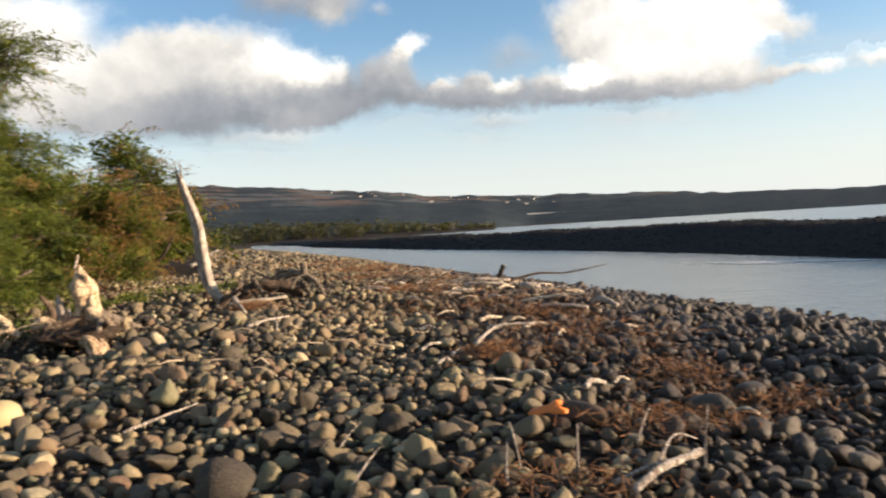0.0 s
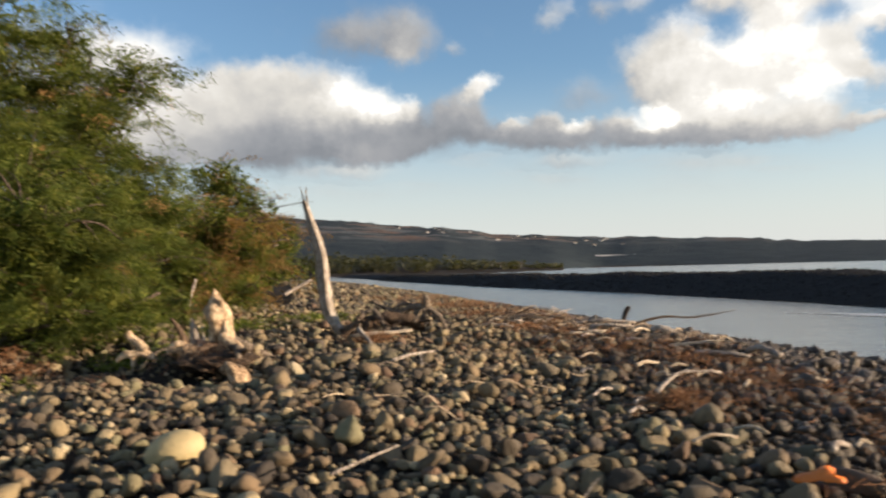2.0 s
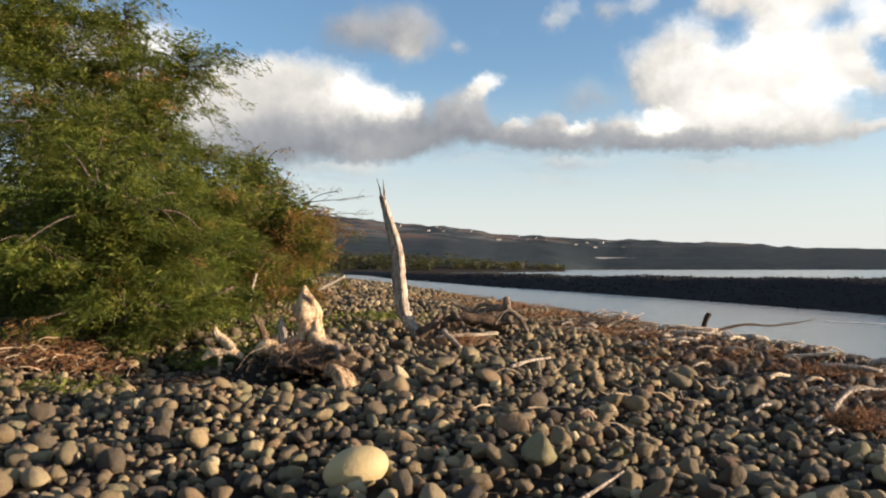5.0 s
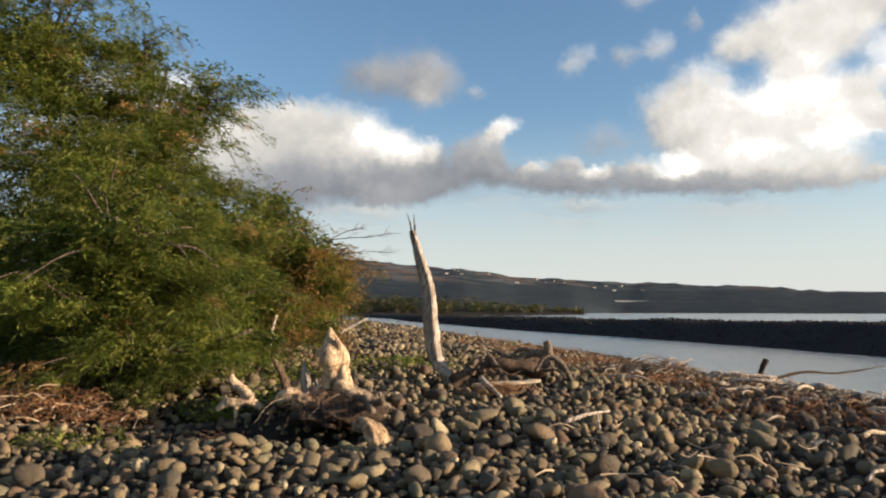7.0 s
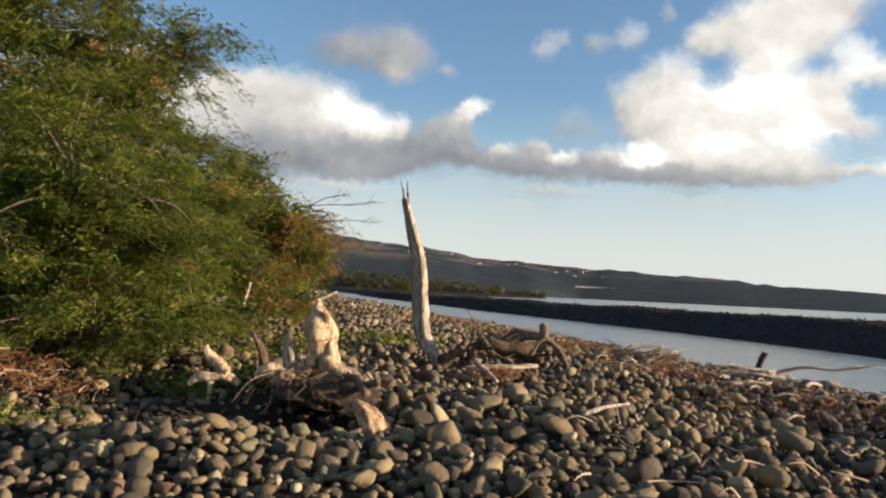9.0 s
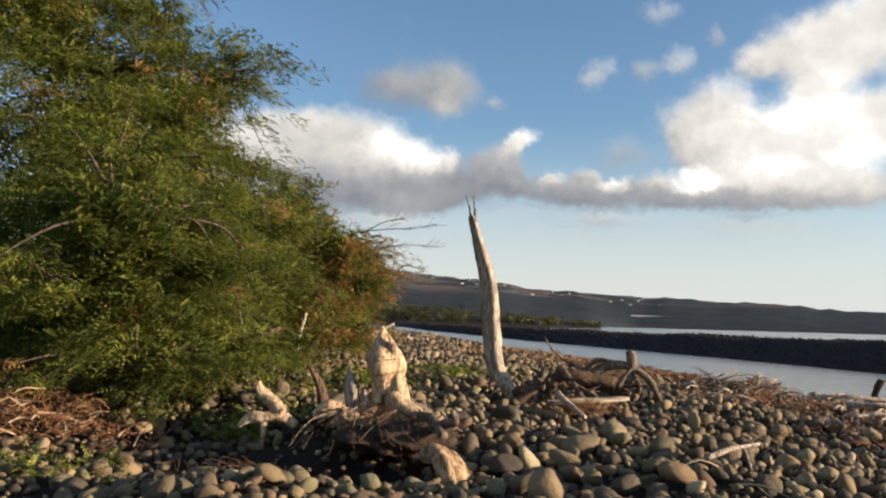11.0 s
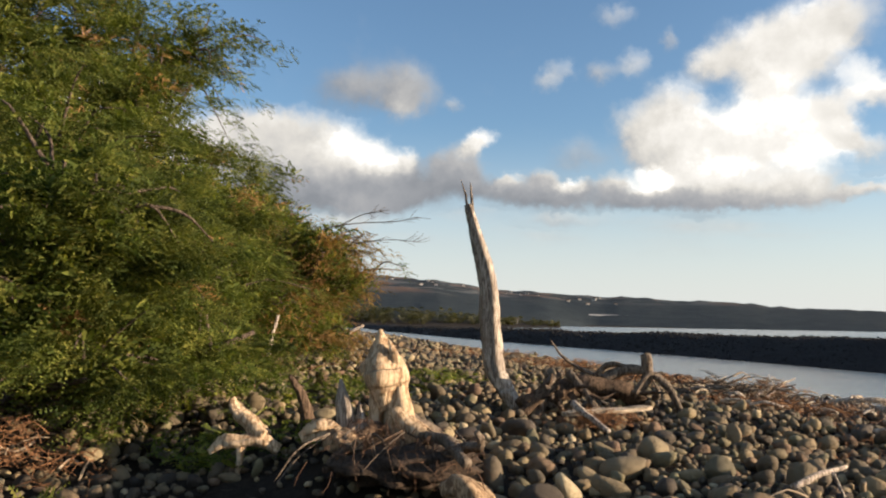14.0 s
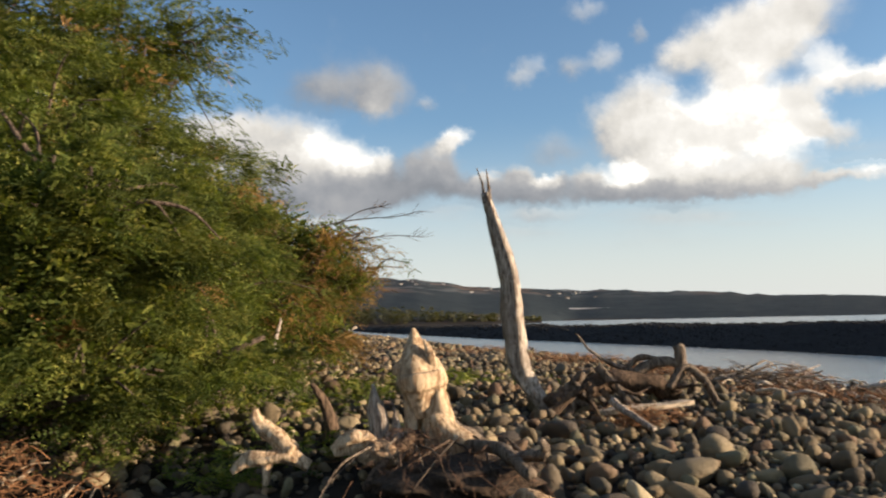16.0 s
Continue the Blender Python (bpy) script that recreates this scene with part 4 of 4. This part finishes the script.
def plank(x, y, turn, long, wide, thick, up, seed, label):
    """A split, worn board with ragged ends."""
    rnd = np.random.RandomState(seed)
    n = 14
    t = np.linspace(-.5, .5, n)
    w = wide * (.5 + .06 * rnd.randn(n)) * np.interp(np.abs(t), [0, .42, .5], [1, .9, .35])
    z = .012 * np.cumsum(rnd.randn(n)) * .4
    rows = [np.stack([t * long, side * w, z + lift], 1) for side, lift in ((-1, 0), (1, .01), (1, thick), (-1, thick))]
    v = np.stack(rows, 1).reshape(-1, 3)
    f = [(i * 4 + k, i * 4 + (k + 1) % 4, i * 4 + 4 + (k + 1) % 4, i * 4 + 4 + k) for i in range(n - 1) for k in range(4)] + [(3, 2, 1, 0), (n * 4 - 4, n * 4 - 3, n * 4 - 2, n * 4 - 1)]
    ob = new("driftwood_plank", mesh_of("driftwood_plank", v, f, M_WOOD_LONG, False))
    ob.matrix_world = pose(*on_ground(x, y, up), 3, -3, turn)
    return tagged(ob, label, "driftwood", "driftwood planks")


plank(-3.18, 13.34, 19, 1.0, .14, .04, .2, 5, "pale flat driftwood plank on the stones")
plank(.75, 15.55, 5, .75, .12, .04, .16, 6, "bleached flat board on the strand line")
plank(1.45, 15.0, -12, .5, .09, .03, .15, 7, "short bleached board on the strand line")
plank(.2, 13.9, 10, .6, .06, .03, .15, 8, "narrow pale board between stones")
plank(1.5, 12.1, -6, .7, .07, .03, .14, 9, "pale board lying on dark stones")
drift_stick([(-3.55, 13.2, .25), (-3.4, 13.0, .15), (-3.25, 12.75, .05)], .035, .025, M_WOOD, 6, "short pale broken stick leaning on a plank")
drift_stick([(-2.52, 10.05, .1), (-2.3, 10.2, .14), (-2.05, 10.42, .16)], .022, .012, M_WOOD, 7, "thin forked bleached stick", forks=[[(-2.2, 10.27, .14), (-2.18, 10.2, .05), (-2.17, 10.16, .0)]])
drift_stick([(1.08, 16.3, -.05), (1.12, 16.3, .2), (1.2, 16.28, .42)], .065, .055, M_WOOD_DARK, 8, "dark stub of a post standing on the strand", "driftwood_post")
drift_stick([(1.15, 16.15, .06), (1.9, 16.45, .3), (2.6, 16.8, .38), (3.5, 17.2, .7)], .03, .008, M_WOOD_DARK, 9, "long dark branch reaching out over the water", forks=[[(2.5, 16.75, .36), (2.8, 16.8, .47), (3.05, 16.8, .5)]])
drift_stick([(1.35, 14.6, .08), (1.55, 14.5, .12), (1.8, 14.55, .06)], .06, .03, M_WOOD, 10, "pale worn driftwood lump", "driftwood_chunk")
drift_stick([(2.2, 11.95, .05), (2.28, 11.7, .15), (2.42, 11.3, .12)], .06, .04, M_WOOD, 11, "short pale log end among dark stones")
drift_stick([(1.35, 11.4, .1), (1.7, 11.25, .14), (2.0, 11.2, .12)], .035, .025, M_WOOD, 12, "straight pale stick lying on stones")
drift_stick([(.35, 15.3, .12), (.75, 15.2, .16), (1.15, 15.25, .12)], .035, .025, M_WOOD, 13, "pale driftwood log on the strand line")
drift_stick([(.1, 16.2, .1), (.6, 16.0, .18), (1.3, 16.05, .14)], .038, .028, M_WOOD, 14, "bleached log in the strand line")
drift_stick([(.28, 8.35, .1), (.55, 8.55, .22), (.95, 8.6, .2)], .022, .012, M_WOOD, 15, "curved bleached stick over red twigs")
drift_stick([(.85, 4.28, .04), (1.08, 4.42, .08), (1.28, 4.56, .06)], .014, .009, M_WOOD, 16, "pale forked branch on dark stones", forks=[[(1.15, 4.5, .07), (1.3, 4.7, .15), (1.45, 4.75, .1)]])
drift_stick([(-2.2, 5.45, .12), (-2.0, 5.7, .16), (-1.85, 5.95, .16)], .013, .006, M_WOOD, 17, "thin bleached twig between cobbles")
drift_stick([(-9.7, 29.8, .2), (-9.3, 30.0, .45), (-8.7, 30.2, .8)], .08, .04, M_WOOD, 18, "pale log leaning out of the shrubs")

for i, (x, y, rx, ry, h, n, m, text) in enumerate([
        (.45, 8.15, .4, .35, .10, 150, M_STRAW, "reddish twigs washed up between stones"),
        (2.0, 6.9, .5, .6, .10, 130, M_STRAW, "red-brown weed and twigs caught on stones"),
        (1.5, 5.35, .8, .4, .08, 120, M_STRAW, "dry red-brown twigs spread over dark stones"),
        (2.4, 5.9, .6, .5, .08, 90, M_STRAW, "tangled brown twigs on dark stones"),
        (.6, 4.3, .7, .4, .06, 70, M_STRAW, "dry brown twigs around a forked branch"),
        (-1.2, 16.9, 1.0, .8, .26, 80, M_WOOD_GREY, "grey brushwood pile on the ridge"),
        (-.4, 17.3, .7, .5, .30, 110, M_STICK, "pale sticks heaped on the ridge"),
        (-.3, 17.2, .6, .5, .28, 80, M_STRAW, "red-brown roots tangled in a heap of sticks"),
        (.6, 15.8, 1.0, .8, .14, 80, M_STICK, "bleached sticks along the strand line"),
        (1.6, 13.4, 1.2, 1.4, .07, 60, M_STICK, "scattered sticks on the lower beach"),
        (.6, 12.5, 2.0, 2.2, .08, 330, M_STRAW, "thin red-brown twigs strewn between the cobbles"),
        (1.6, 9.0, 1.4, 1.5, .08, 260, M_STRAW, "thin brown twigs strewn between dark cobbles"),
        (-1.4, 19.6, 1.6, 1.8, .12, 230, M_STRAW, "red-brown weed along the strand line"),
        (-2.6, 24.5, 1.8, 2.6, .2, 300, M_STRAW, "red-brown weed along the far strand line"),
        (-4.6, 30.0, 2.4, 3.4, .2, 260, M_STRAW, "rust-coloured weed banked along the far strand line"),
        (-.6, 15.4, 1.6, 1.2, .10, 170, M_STRAW, "rust-brown roots strewn along the strand line"),
        (1.4, 11.2, .7, .5, .10, 160, M_STRAW, "dark red twigs caught between cobbles"),
        (-8.5, 10.9, 1.1, .5, .36, 420, M_STRAW, "red straw and twigs under the shrub"),
        (-8.7, 10.8, 1.1, .4, .40, 70, M_STICK, "pale broken sticks on red straw"),
        (-10.6, 11.3, 1.4, .6, .36, 460, M_STRAW, "red straw and twigs under the broad shrub"),
        (-10.4, 11.3, 1.2, .4, .24, 50, M_STICK, "pale broken sticks under the broad shrub"),
        (-3.3, 13.2, .5, .3, .14, 200, M_STRAW, "orange-brown splinters below the root log"),
        (-5.9, 9.45, .5, .25, .06, 50, M_ROOT, "matted twigs beside the root plate"),
        (-1.6, 9.0, 2.0, 2.2, .08, 26, M_STICK, "loose twigs strewn over the cobbles")]):
    twig_heap(x, y, rx, ry, h, int(n * 1.5) if m == M_STRAW else n, m, 100 + i, text, (.0045 if x < -7 else .0032 if y < 14 else .0055) if m == M_STRAW else .003 if m == M_ROOT else .008, .2 if m in (M_STRAW, M_ROOT) else .3)

pile = random.Random(33)
for i in range(16):
    x, y = -.4 + pile.uniform(-.45, .45), 17.25 + pile.uniform(-.3, .3)
    a, l, h = pile.uniform(-.7, 1.2), pile.uniform(.15, .42), pile.uniform(.05, .26)
    drift_stick([(x - l * math.cos(a), y - l * math.sin(a), h * .5), (x, y, h), (x + l * math.cos(a), y + l * math.sin(a), h + pile.uniform(-.12, .2))], pile.uniform(.014, .035), .008,
                (M_WOOD, M_WOOD_BROWN, M_WOOD_LONG)[i % 3], 300 + i, "worn stick in a heap on the beach ridge")
drift_stick([(.93, 4.15, .04), (1.1, 4.3, .10), (1.3, 4.42, .12), (1.38, 4.46, .13)], .026, .020, M_WOOD, 340, "thick pale branch over dark stones")
for i, (x, y, dx, dy, h) in enumerate(((.40, 4.62, -.05, .0, .26), (.72, 4.6, .01, .0, .26), (1.42, 4.55, .05, .05, .34), (.30, 4.35, .02, .1, .2), (1.15, 5.0, .12, .1, .2), (-.55, 4.5, .15, .2, .14), (-.72, 5.25, .14, .16, .12))):
    drift_stick([(x, y, .0), (x + dx * .5, y + dy * .5, h * .6), (x + dx, y + dy, h)], .008, .003, M_WOOD, 350 + i, "thin pale twig sticking up between stones")
strand = random.Random(21)
for i in range(80):
    x, y = (strand.uniform(-1.6, 2.3), strand.uniform(12.8, 18.2)) if i < 62 else (strand.uniform(-.3, 3.2), strand.uniform(5.5, 12))
    a, l = strand.uniform(-1.1, 1.1), strand.uniform(.05, .2)
    bend = strand.uniform(-.02, .02)
    drift_stick([(x - l * math.cos(a), y - l * math.sin(a), .06), (x + bend, y + bend, .10), (x + l * math.cos(a), y + l * math.sin(a), .07)],
                strand.uniform(.012, .03), strand.uniform(.008, .018), M_WOOD_LONG if i % 3 else M_WOOD, 200 + i, "bleached stick washed up among the stones")

flake = stone_form(77, 2)
leaf_flake = new("bark_flake", mesh_of("bark_flake", flake[0] * (1 + .3 * lumps(flake[0], 2.5, np.random.RandomState(3)))[:, None] * np.array([.12, .075, .014]), flake[1], M_ORANGE))
leaf_flake.matrix_world = pose(*on_ground(.68, 5.42, .15), 20, -8, -22)
tagged(leaf_flake, "bright orange flake lying on dark stones", "debris")


# ---- creeping weed between the stones ----
def weed_patch(x, y, rx, ry, count, seed, label):
    rnd = np.random.RandomState(seed)
    c = rnd.randn(count // 6, 2) * .5
    q = c[rnd.randint(0, len(c), count)] + rnd.randn(count, 2) * .09
    px, py = x + q[:, 0] * rx, y + q[:, 1] * ry
    pos = np.stack([px, py, land(px, py) + rnd.uniform(.04, .17, count)], 1)
    turn = turns_z(rnd.uniform(0, 6.3, count)) @ turns_y(rnd.normal(-.2, .4, count)) * rnd.uniform(.5, 1.0, count)[:, None, None]
    tv, tf = leaf_spray(4, .16, .05, .016)
    ob = new("weed", instances("weed", tv, tf, turn, pos, M_LEAF, False))
    return tagged(ob, label, "weed", "creeping weeds", "stuff")


weed_patch(-6.3, 14.6, 1.0, 2.2, 520, 61, "low green weed creeping over stones by the shrub")
weed_patch(-5.3, 17.5, 1.2, 2.0, 360, 62, "low green weed creeping over the beach ridge")
weed_patch(-6.6, 11.6, .6, .5, 260, 63, "sparse green weed beside pale driftwood")
weed_patch(-7.2, 9.6, 1.0, .4, 160, 64, "a few green weeds between stones")


# ---- foam and far details ----
def foam_streak(x, y, long, wide, seed, slant=-.42):
    rnd = np.random.RandomState(seed)
    n = 26
    s = np.linspace(-.5, .5, n)
    w = wide * (1 - (2 * s) ** 2) * (.4 + rnd.rand(n)) + .02
    a = np.stack([x + s * long, y + s * long * slant + w, np.full(n, WATER + .02)], 1)
    b = np.stack([x + s * long, y + s * long * slant - w, np.full(n, WATER + .02)], 1)
    v = np.vstack([a, b, a - (0, 0, .03), b - (0, 0, .03)])
    f = [(i + n, i + n + 1, i + 1, i) for i in range(n - 1)] + [(i + 3 * n, i, i + 1, i + 3 * n + 1) for i in range(n - 1)]
    ob = new("foam", mesh_of("foam", v, f[:n - 1], M_FOAM))
    return tagged(ob, "thin white streak of breaking foam on the water", "foam", "foam streaks", "stuff")


foam_streak(12.9, 30.5, 6.4, .5, 1, -.75)
foam_streak(12.0, 30.2, 2.4, .25, 2, -.75)
foam_streak(-14, 292, 30, 1.6, 3, .05)
foam_streak(2, 352, 26, 1.8, 4, .5)
foam_streak(18, 400, 18, 1.5, 5, 1.1)


def house(az, r, up, w, seed):
    rnd = np.random.RandomState(seed)
    x, y = r * math.sin(radians(az)), r * math.cos(radians(az))
    ob = thing("house", (x, y, up), "small pale house on the far hillside", "house", "hillside houses")
    d, h = w * .7, w * .35
    v = [(sx * w / 2, sy * d / 2, z) for z in (-3, h) for sx, sy in ((-1, -1), (1, -1), (1, 1), (-1, 1))]
    child("wall", mesh_of("wall", v, [(0, 1, 5, 4), (1, 2, 6, 5), (2, 3, 7, 6), (3, 0, 4, 7)], M_WHITE, False), ob)
    e = .6
    rv = [(-w / 2 - e, -d / 2 - e, h), (w / 2 + e, -d / 2 - e, h), (w / 2 + e, d / 2 + e, h), (-w / 2 - e, d / 2 + e, h), (-w / 2 - e, 0, h + w * .22), (w / 2 + e, 0, h + w * .22)]
    child("roof", mesh_of("roof", rv, [(0, 1, 5), (0, 5, 4), (2, 3, 4), (2, 4, 5), (3, 0, 4), (1, 2, 5)], M_BARK, False), ob)
    ob.rotation_euler[2] = rnd.uniform(-.5, .5)


def hill_rise(az, r):
    """The height of the hillside at that azimuth and distance."""
    co = np.empty(len(hills.data.vertices) * 3, np.float32)
    hills.data.vertices.foreach_get("co", co)
    co = co.reshape(-1, 3)
    x, y = r * math.sin(radians(az)), r * math.cos(radians(az))
    return float(co[np.argmin((co[:, 0] - x) ** 2 + (co[:, 1] - y) ** 2), 2])


def hill_road():
    """A pale track climbing the foot of the far slope."""
    v, low, high = [], hill_rise(6.0, 1046), hill_rise(8.8, 1058)
    for i in range(25):
        az, r = 6.0 + 2.8 * i / 24, 1046 + 12 * i / 24
        x, y = r * math.sin(radians(az)), r * math.cos(radians(az))
        z = low + (high - low) * i / 24 + 1.2
        v += [(x, y - 3, z - 2), (x, y, z), (x, y + 8, z - 2)]
    f = [(i * 3 + k, i * 3 + k + 3, i * 3 + k + 4, i * 3 + k + 1) for i in range(24) for k in (0, 1)]
    tagged(new("road", mesh_of("road", v, f, M_WHITE)), "pale track cut across the far hillside", "road", kind="structure")


hill_road()
hr = random.Random(4)
for i in range(22):
    a, r = hr.uniform(-9, 8), hr.uniform(1250, 1560)
    house(a, r, hill_rise(a, r), hr.uniform(4, 7), i)
for i, (a, r) in enumerate(((-1.8, 430), (-1.2, 436), (-.4, 445), (.3, 440))):
    house(a, r, float(land(r * math.sin(radians(a)), r * math.cos(radians(a)))), 5, 60 + i)



# ---- cobbles ----
NAMED = [(-3.50, 6.15, .215, .15, .135, 20, M_PALE, "large smooth pale yellow boulder"), (-1.28, 4.62, .185, .175, .165, 0, None, "round dark grey boulder"),
         (-3.36, 11.0, .17, .12, .09, 10, None, "oblong grey boulder"), (-3.05, 11.6, .14, .12, .12, 60, None, "rounded grey boulder"),
         (-3.68, 9.35, .135, .125, .12, 0, None, "big round boulder near the root plate"), (-4.1, 12.55, .19, .11, .09, -30, None, "long grey boulder below the dead trunk"),
         (-4.0, 10.3, .15, .12, .09, 30, None, "brown angular boulder"), (-2.7, 11.0, .12, .1, .1, 40, None, "brown boulder"), (1.95, 5.95, .2, .13, .12, -30, None, "dark brown weedy boulder"),
         (.93, 5.6, .2, .09, .08, -45, None, "long brown stone"), (-2.5, 7.3, .14, .11, .10, -15, None, "tan boulder"), (2.35, 6.3, .14, .11, .12, 20, None, "brown upright boulder")]
FORMS = [stone_form(300 + i, 3) for i in range(8)]
FORMS_LOW = [stone_form(300 + i, 2) for i in range(8)]
FORMS_FAR = [stone_form(300 + i, 1) for i in range(8)]


def scatter():
    """Stones that keep clear of one another, the largest laid first."""
    rnd = np.random.RandomState(42)
    cell, x0, y0 = .025, -15.0, -3.0
    taken = np.zeros((1200, 1240), bool)

    def lay(x, y, r, need):
        i, j, q, m = int((y - y0) / cell), int((x - x0) / cell), max(1, int(r * need / cell)), max(1, int(r * .84 / cell))
        if i - m < 0 or j - m < 0 or i + m >= taken.shape[0] or j + m >= taken.shape[1] or taken[i - q:i + q + 1, j - q:j + q + 1].any():
            return False
        taken[i - m:i + m + 1, j - m:j + m + 1] = True
        return True

    for x, y, a, *_ in NAMED:
        lay(x, y, a * .8, 0.1)
    got = []
    for tries, lo, hi, need, ymax in ((320, .108, .145, .8, 26), (4200, .080, .108, .76, 26), (19000, .055, .080, .68, 26), (70000, .036, .055, .63, 19), (60000, .022, .036, .58, 11.5)):
        xs, ys, rs = rnd.uniform(-13, 12, tries), rnd.uniform(-2.9, ymax, tries), rnd.uniform(lo, hi, tries)
        d = inland(xs, ys)
        seen = (ys > 1.3) & (xs < 1.2 + .72 * ys) & (xs > -3.2 - 1.15 * ys)
        pit = ((xs + 5.45) / 1.0) ** 2 + ((ys - 10.4) / .62) ** 2 < 1
        soil = (xs < -5.6) & (ys > 8.6) & (ys < 12.6) & (rnd.rand(tries) < .5)
        ok = (d > -.9) & ~(pit & ((lo > .05) | (rnd.rand(tries) < .5))) & ~soil & ((lo >= .038) | seen | ((lo >= .03) & (np.abs(xs + 1) < 5))) & ((xs > -11.8) | (ys < 11))
        for x, y, r in zip(xs[ok], ys[ok], rs[ok]):
            if lay(x, y, r, need):
                got.append((x, y, r))
    return np.array(got)


def stone_turns(rnd, r):
    n = len(r)
    size = np.zeros((n, 3, 3))
    size[:, 0, 0], size[:, 1, 1], size[:, 2, 2] = r * rnd.uniform(.92, 1.45, n), r * rnd.uniform(.75, 1.02, n), r * rnd.uniform(.5, .95, n)
    return turns_z(rnd.uniform(0, 6.3, n)) @ turns_y(rnd.normal(0, .42, n)) @ turns_x(rnd.normal(0, .42, n)) @ size


def cobbles():
    rnd = np.random.RandomState(7)
    s = scatter()
    x, y, r = s.T
    turn = stone_turns(rnd, r)
    z = land(x, y) + r * rnd.uniform(.12, .85, len(r))
    pos = np.stack([x, y, z], 1)
    form = rnd.randint(0, 8, len(r))
    near = (y > 2.2) & (y < 8.0) & (np.abs(x + .3 * y - .3) < 2.4) & (r > .07)
    single = near & (r > .070)
    single &= np.cumsum(single) <= 285
    for i, f in enumerate(FORMS):
        a = near & ~single & (form == i)
        child("cobbles", instances("cobbles", *f, turn[a], pos[a], M_STONE), ground, kind="stuff")
    shared = [mesh_of("stone", *FORMS_LOW[i], M_STONE_OWN) for i in range(8)]
    shared_fine = [mesh_of("stone", *FORMS[i], M_STONE_OWN) for i in range(8)]
    for i in np.nonzero(single)[0]:
        ob = child("stone", shared_fine[form[i]], ground)
        ob.matrix_local = Matrix.Translation(pos[i]) @ Matrix(turn[i].tolist()).to_4x4()
    small = (r < .046) | ((y > 9.5) & (r < .058)) | ((y > 13.5) & (r < .08)) | (y < 1.5) | (x > 1.2 + .72 * y) | (x < -3.2 - 1.15 * y)
    for forms, some in ((FORMS_LOW, ~small), (FORMS_FAR, small)):
        for i, f in enumerate(forms):
            a = ~near & ~single & (form == i) & some
            child("cobbles", instances("cobbles", *f, turn[a], pos[a], M_STONE), ground, kind="stuff")
    # the far reach of the beach, and the bar across the water
    n = 5200
    fy = 26 + 74 * rnd.rand(n) ** 1.5
    fx = np.interp(fy, SHORE_Y, SHORE_X) + .4 - 12 * rnd.rand(n) ** 1.1
    sy = 16 + 164 * rnd.rand(4800) ** 1.6
    ss = 8.5 * rnd.rand(len(sy)) - .3
    sx = np.interp(sy, SPIT_Y, SPIT_X) + ss / .93
    for px, py, low, lo, hi, mat, owner in ((fx, fy, land(fx, fy), .07, .16, M_STONE, ground), (sx, sy, bar_height(ss, sy), .04, .09, M_BAR_STONE, bar)):
        pr = rnd.uniform(lo, hi, len(px)) * np.clip(py / 45, 1, 2)
        pt, pz = stone_turns(rnd, pr), low + pr * rnd.uniform(.1, .45, len(px))
        pf = rnd.randint(0, 4, len(px))
        close = (py < 38) & (owner is ground)
        for i in range(4):
            for forms, some in ((FORMS_LOW, close), (FORMS_FAR, ~close)):
                a = (pf == i) & some
                if a.any():
                    child("cobbles", instances("cobbles", *forms[i], pt[a], np.stack([px, py, pz], 1)[a], mat), owner, kind="stuff")


def boulders():
    for i, (x, y, a, b, c, turn, mat, label) in enumerate(NAMED):
        v, f = ICO[4] if mat else stone_form(500 + i, 3, 3)
        v = v * (1 + .03 * lumps(v, 1.5, np.random.RandomState(i)))[:, None]
        ob = new("boulder", mesh_of("boulder", v * np.array([a, b, c]), f, mat or M_STONE_OWN))
        ob.matrix_world = pose(*on_ground(x, y, c * .72), 4 * math.sin(i), -14 * math.cos(2 * i) if mat else 5 * math.cos(2 * i), turn)
        tagged(ob, label + " among the cobbles", "boulder", "large boulders")


boulders()
cobbles()
